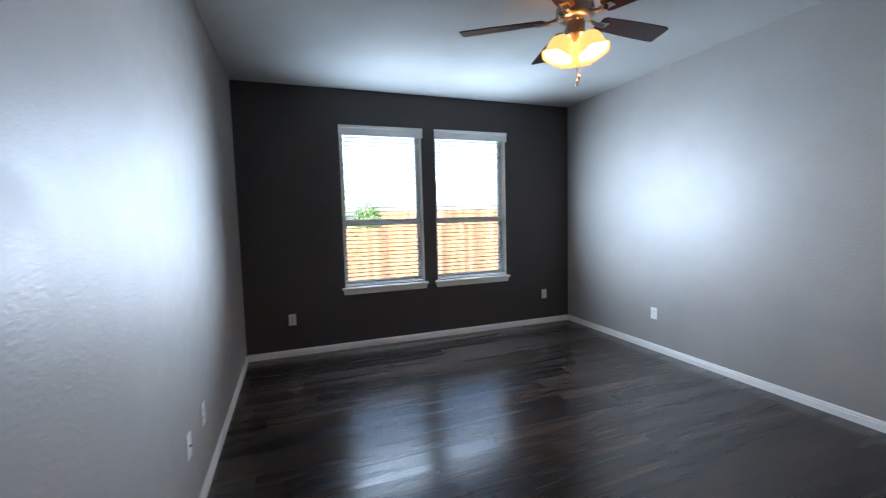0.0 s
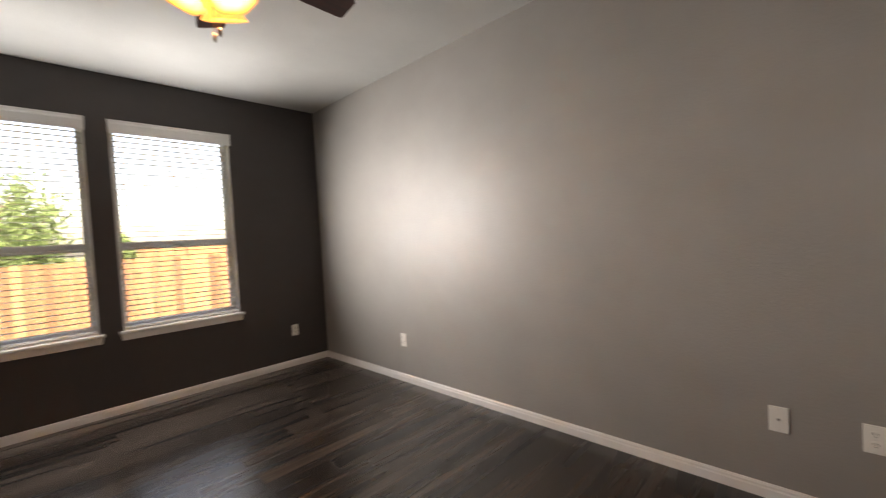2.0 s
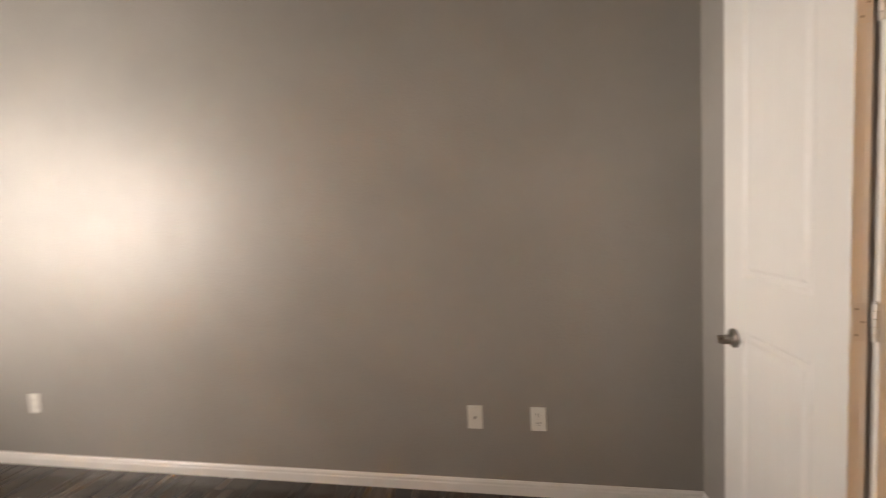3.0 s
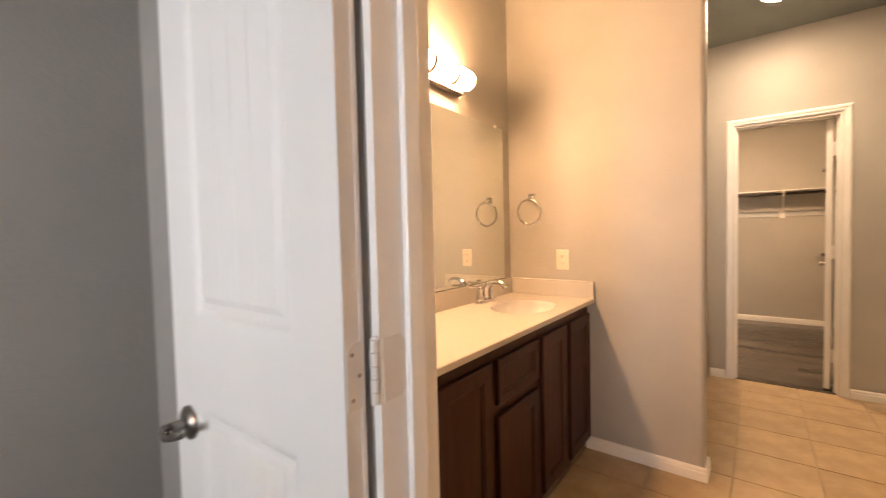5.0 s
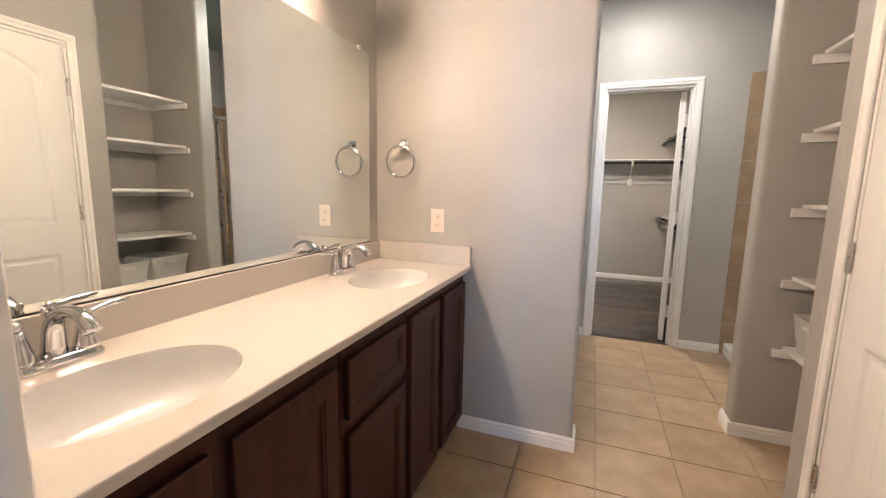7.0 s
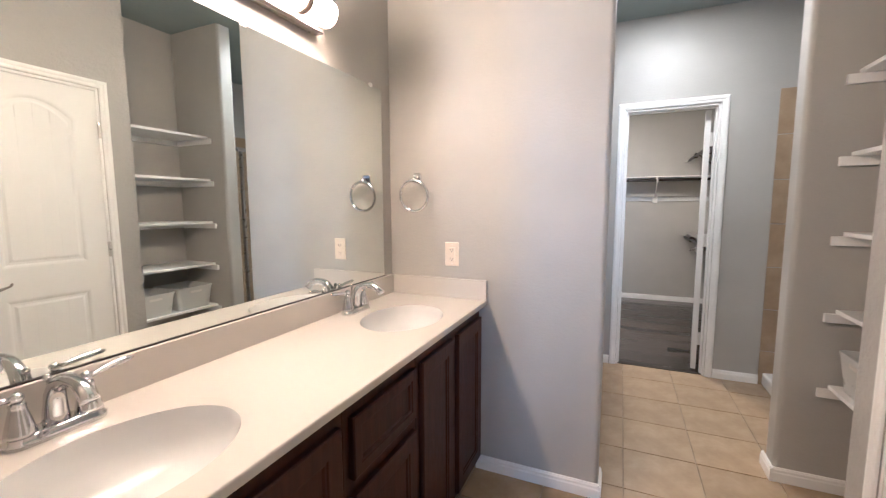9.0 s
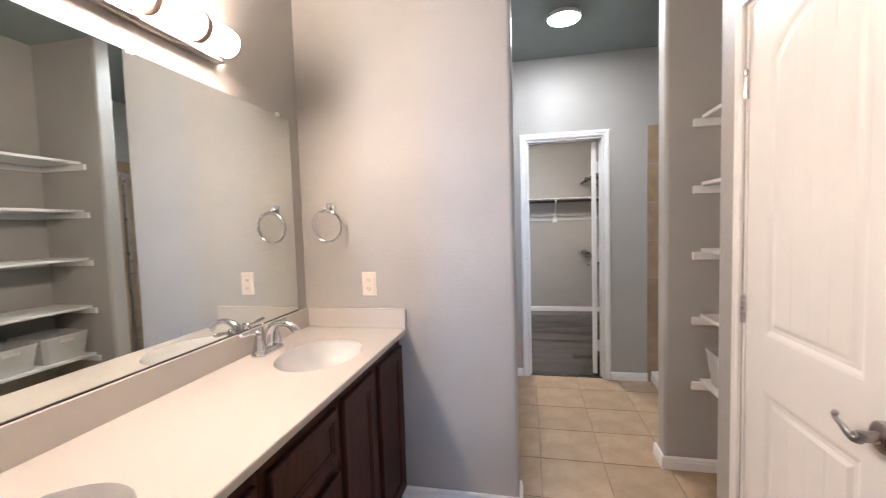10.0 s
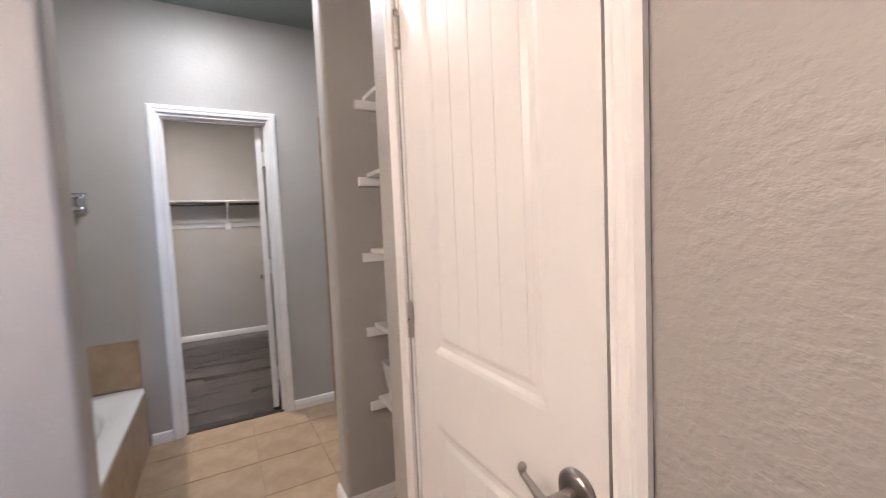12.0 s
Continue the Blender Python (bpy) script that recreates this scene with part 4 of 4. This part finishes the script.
for i in range(4):
    for j in range(7):
        y, z = YC + .012 + .279 * i, .305 * j
        part("tile", box(-2.999, -2.989, y + .0015, y + .2775, z + .0015, z + .302, .0015), TILE, wallset)
for i in range(4):
    part("edge_tile", box(-2.3, -2.07, NY0 - .131, NY0 - .1205, .0 + .53 * i, .53 * i + .527, .0015), TILE, wallset)

disc = thing("ceiling_light", (-1.378, -7.870, ZT), "round flush ceiling light, lit", "ceiling lamp")
part("trim_ring", lathe([(.104, -.001), (.104, -.028), (.101, -.030), (.101, -.004)], "z", 40), PLASTIC, disc, "", True)
part("diffuser", lathe([(.1005, -.022), (.098, -.030), (.085, -.036), (.06, -.040), (.03, -.042), (.005, -.0425)], "z", 40), DISC, disc, "lit white dome diffuser", True)
closet_lamp = thing("ceiling_light", (-1.1, -9.55, ZT), "round flush closet ceiling light, lit", "ceiling lamp")
part("trim_ring", lathe([(.104, -.001), (.104, -.028), (.101, -.030), (.101, -.004)], "z", 40), PLASTIC, closet_lamp, "", True)
part("diffuser", lathe([(.1005, -.022), (.098, -.030), (.085, -.036), (.06, -.040), (.03, -.042), (.005, -.0425)], "z", 40), CLOSETDISC, closet_lamp, "lit white dome diffuser", True)


# ---- closet ----
def rod(name, a, b, label):
    t = thing(name, a, label, "closet rod")
    d = Vector(b) - Vector(a)
    part("bar", tube([(0, 0, 0), tuple(d)], .016, 14), BRONZE, t, "dark bronze bar", True)
    return t, d


r, d = rod("closet_rod", (-2.199, -10.95, 1.668), (-.003, -10.95, 1.668), "dark bronze hanging rod below a white shelf")
part("shelf_board", box(.001, d.x - .002, -.299, -.02, .035, .05), TRIM, r, "white shelf board")
for x in (-1.522 + 2.199, -.6 + 2.199):
    part("bracket", boxes((x - .012, x + .012, -.30, -.01, .018, .034), (x - .012, x + .012, -.018, .018, -.026, .02)), PLASTIC, r, "white steel bracket")
    part("brace", tube([(x, -.02, .01), (x, -.294, -.23)], .006, 8), PLASTIC, r)
    part("foot_plate", box(x - .03, x + .03, -.2995, -.276, -.29, -.20, .003), PLASTIC, r)
part("wall_cleat", box(.001, d.x - .002, -.2995, -.282, -.265, -.21, .003), BINMAT, r, "pale painted cleat on the wall")
for z, lab in ((1.93, "dark bronze upper hanging rod on the closet wall"), (.93, "dark bronze lower hanging rod on the closet wall")):
    r, d = rod("closet_rod", (-1.90, YK + .001, z), (-1.90, -9.3, z), lab)
    # wall grey instead of white puts the shaded shelf underside into the colour
    part("shelf_board", box(-.299, -.02, .001, d.y, .036, .048), GREY, r, "shelf board greyed to stand in for its shade")
    for y in (.5, 1.5):
        part("bracket", boxes((-.299, .01, y - .012, y + .012, .018, .034), (-.018, .018, y - .012, y + .012, -.026, .02)), BRONZE, r)
        part("brace", tube([(-.03, y, .01), (-.294, y, -.20)], .006, 8), BRONZE, r)
    part("end_cleat", box(-.299, .06, .0005, .018, -.03, .03, .003), GREY, r)

structure("threshold_strip", prism([(KX0 + .017, FLOOR - .010), (KX0 + .017, FLOOR + .004), (KX1 - .017, FLOOR + .004), (KX1 - .017, FLOOR - .010)], YC - .06, YC - .02), BRONZE, "dark vinyl transition strip", "trim")


# ---- outdoors ----
structure("ground", box(-400, 400, .14, 800, -.9, -.30), LAWN, "mown green lawn behind the house", "ground")


def fence(y, x0, x1, z0, h, label, board_w=.14):
    f = thing("wooden_fence", ((x0 + x1) / 2, y, z0), label, "fence")
    L = (x1 - x0) / 2
    me = None
    n = int(2 * L / (board_w + .006))
    for k in range(n):
        x = -L + (k + .5) * 2 * L / n
        if me is None:
            w = board_w / 2
            bm = prism([(-w, 0), (w, 0), (w, h - .03), (w - .03, h), (-w + .03, h), (-w, h - .03)], -.008, .008)
            o = part("board", bm, FENCEWOOD, f)
            me = o.data
            o.location = (x, 0, 0)
        else:
            o = new("board", me)
            o.parent = f
            o.location = (x, random.uniform(-.004, .004), random.uniform(-.01, .01))
    for z in (.3, h * .5, h - .25):
        part("rail", box(-L, L, .009, .047, z, z + .085), FENCEWOOD, f)
    for k in range(int(L)):
        x = -L + 1 + 2 * k
        part("post", box(x - .045, x + .045, .048, .138, 0, h - .05), FENCEWOOD, f)
    return f


fence(7.0, -9, 9, -.302, 1.52, "sunlit cedar board fence behind the lawn")
# made-up far fence in place of a distant house's brown roof line
fence(22, 1.7, 18, -.302, 2.2, "weathered board fence beyond the next yard, standing in for a roof line", .19)


def tree(x, y, h, spread):
    t = thing("garden_tree", (x, y, -.31), "leafy green tree behind the fence", "tree")
    rnd = random.Random(int(h * 10))
    tr = tube([(0, 0, 0), (.05, .02, h * .25), (-.04, .05, h * .5), (.02, 0, h * .8)], [.14, .11, .08, .03], 10)
    tips = []
    for k in range(12):
        a, z = 2.4 * k, h * (.3 + .04 * k)
        e = Vector((spread * .7 * math.cos(a), spread * .7 * math.sin(a), z + h * .18))
        tube([(0, 0, z), tuple(e * .5 + Vector((0, 0, z * .5))), tuple(e)], [.04, .025, .008], 6, tr)
        tips.append(e)
    part("trunk", tr, BARK, t)
    bm = bmesh.new()
    for k in range(5200):
        c = rnd.choice(tips) * rnd.uniform(.6, 1.0) + Vector((rnd.gauss(0, spread * .2), rnd.gauss(0, spread * .2), rnd.gauss(h * .03, h * .07)))
        q = Euler((rnd.uniform(0, 6), rnd.uniform(0, 6), rnd.uniform(0, 6))).to_matrix()
        s = rnd.uniform(.05, .10)
        bm.faces.new([bm.verts.new(c + q @ Vector(p) * s) for p in ((-1, 0, 0), (0, -.5, .1), (1, 0, 0), (0, .5, .1))])
    part("crown", bm, LEAF, t)
    return t


tree(-2.75, 12.5, 4.1, 1.55)
tree(-.25, 13.0, 2.3, .55)


# ---- floors, piece by piece ----
def planks(name, x0, x1, y0, y1, label):
    f = thing(name, (0, 0, 0), label, "floor", kind="structure")
    W, L = .152, 1.22
    cache = {}
    rnd = random.Random(11)
    y = y1
    while y > y0 + .001:
        ya, yb = max(y - W, y0), y
        x = x0 - rnd.uniform(0, L)
        while x < x1 - .001:
            a, b = max(x, x0), min(x + L, x1)
            x += L
            if b - a < .01:
                continue
            key = (round(b - a, 3), round(yb - ya, 3))
            if key not in cache:
                hx, hy = key[0] / 2 - .0002, key[1] / 2 - .0002
                cache[key] = part("plank", box(-hx, hx, -hy, hy, -.010, 0, .0004, seg=1), VINYL, f)
                o = cache[key]
            else:
                o = new("plank", cache[key].data)
                o.parent = f
            o.location = ((a + b) / 2, (ya + yb) / 2, FLOOR)
        y -= W
    return f


def tiles(name, x0, x1, y0, y1, gx, gy, label):
    f = thing(name, (0, 0, 0), label, "floor", kind="structure")
    P, G = .338, .0024
    cache = {}
    i0, i1 = math.floor((x0 - gx) / P), math.ceil((x1 - gx) / P)
    j0, j1 = math.floor((y0 - gy) / P), math.ceil((y1 - gy) / P)
    for i in range(i0, i1):
        for j in range(j0, j1):
            a, b = max(gx + i * P, x0), min(gx + (i + 1) * P, x1)
            c, d = max(gy + j * P, y0), min(gy + (j + 1) * P, y1)
            if b - a < .012 or d - c < .012:
                continue
            key = (round(b - a, 3), round(d - c, 3))
            if key not in cache:
                hx, hy = key[0] / 2 - G, key[1] / 2 - G
                cache[key] = part("tile", box(-hx, hx, -hy, hy, -.010, 0, .0012, seg=1), TILE, f)
                o = cache[key]
            else:
                o = new("tile", cache[key].data)
                o.parent = f
            o.location = ((a + b) / 2, (c + d) / 2, FLOOR + random.uniform(-.0004, .0002))
    return f


planks("floor_bedroom", XW, 0, YS - .06, 0, "dark grey brown wood-look vinyl planks")
planks("floor_closet", -2.2, 0, YK, YC - .04, "dark grey brown wood-look vinyl planks")
tiles("floor_bathroom", -2.9, 0, YC - .04, YS - .06, -1.172, -6.980, "beige ceramic floor tiles with brown grout")
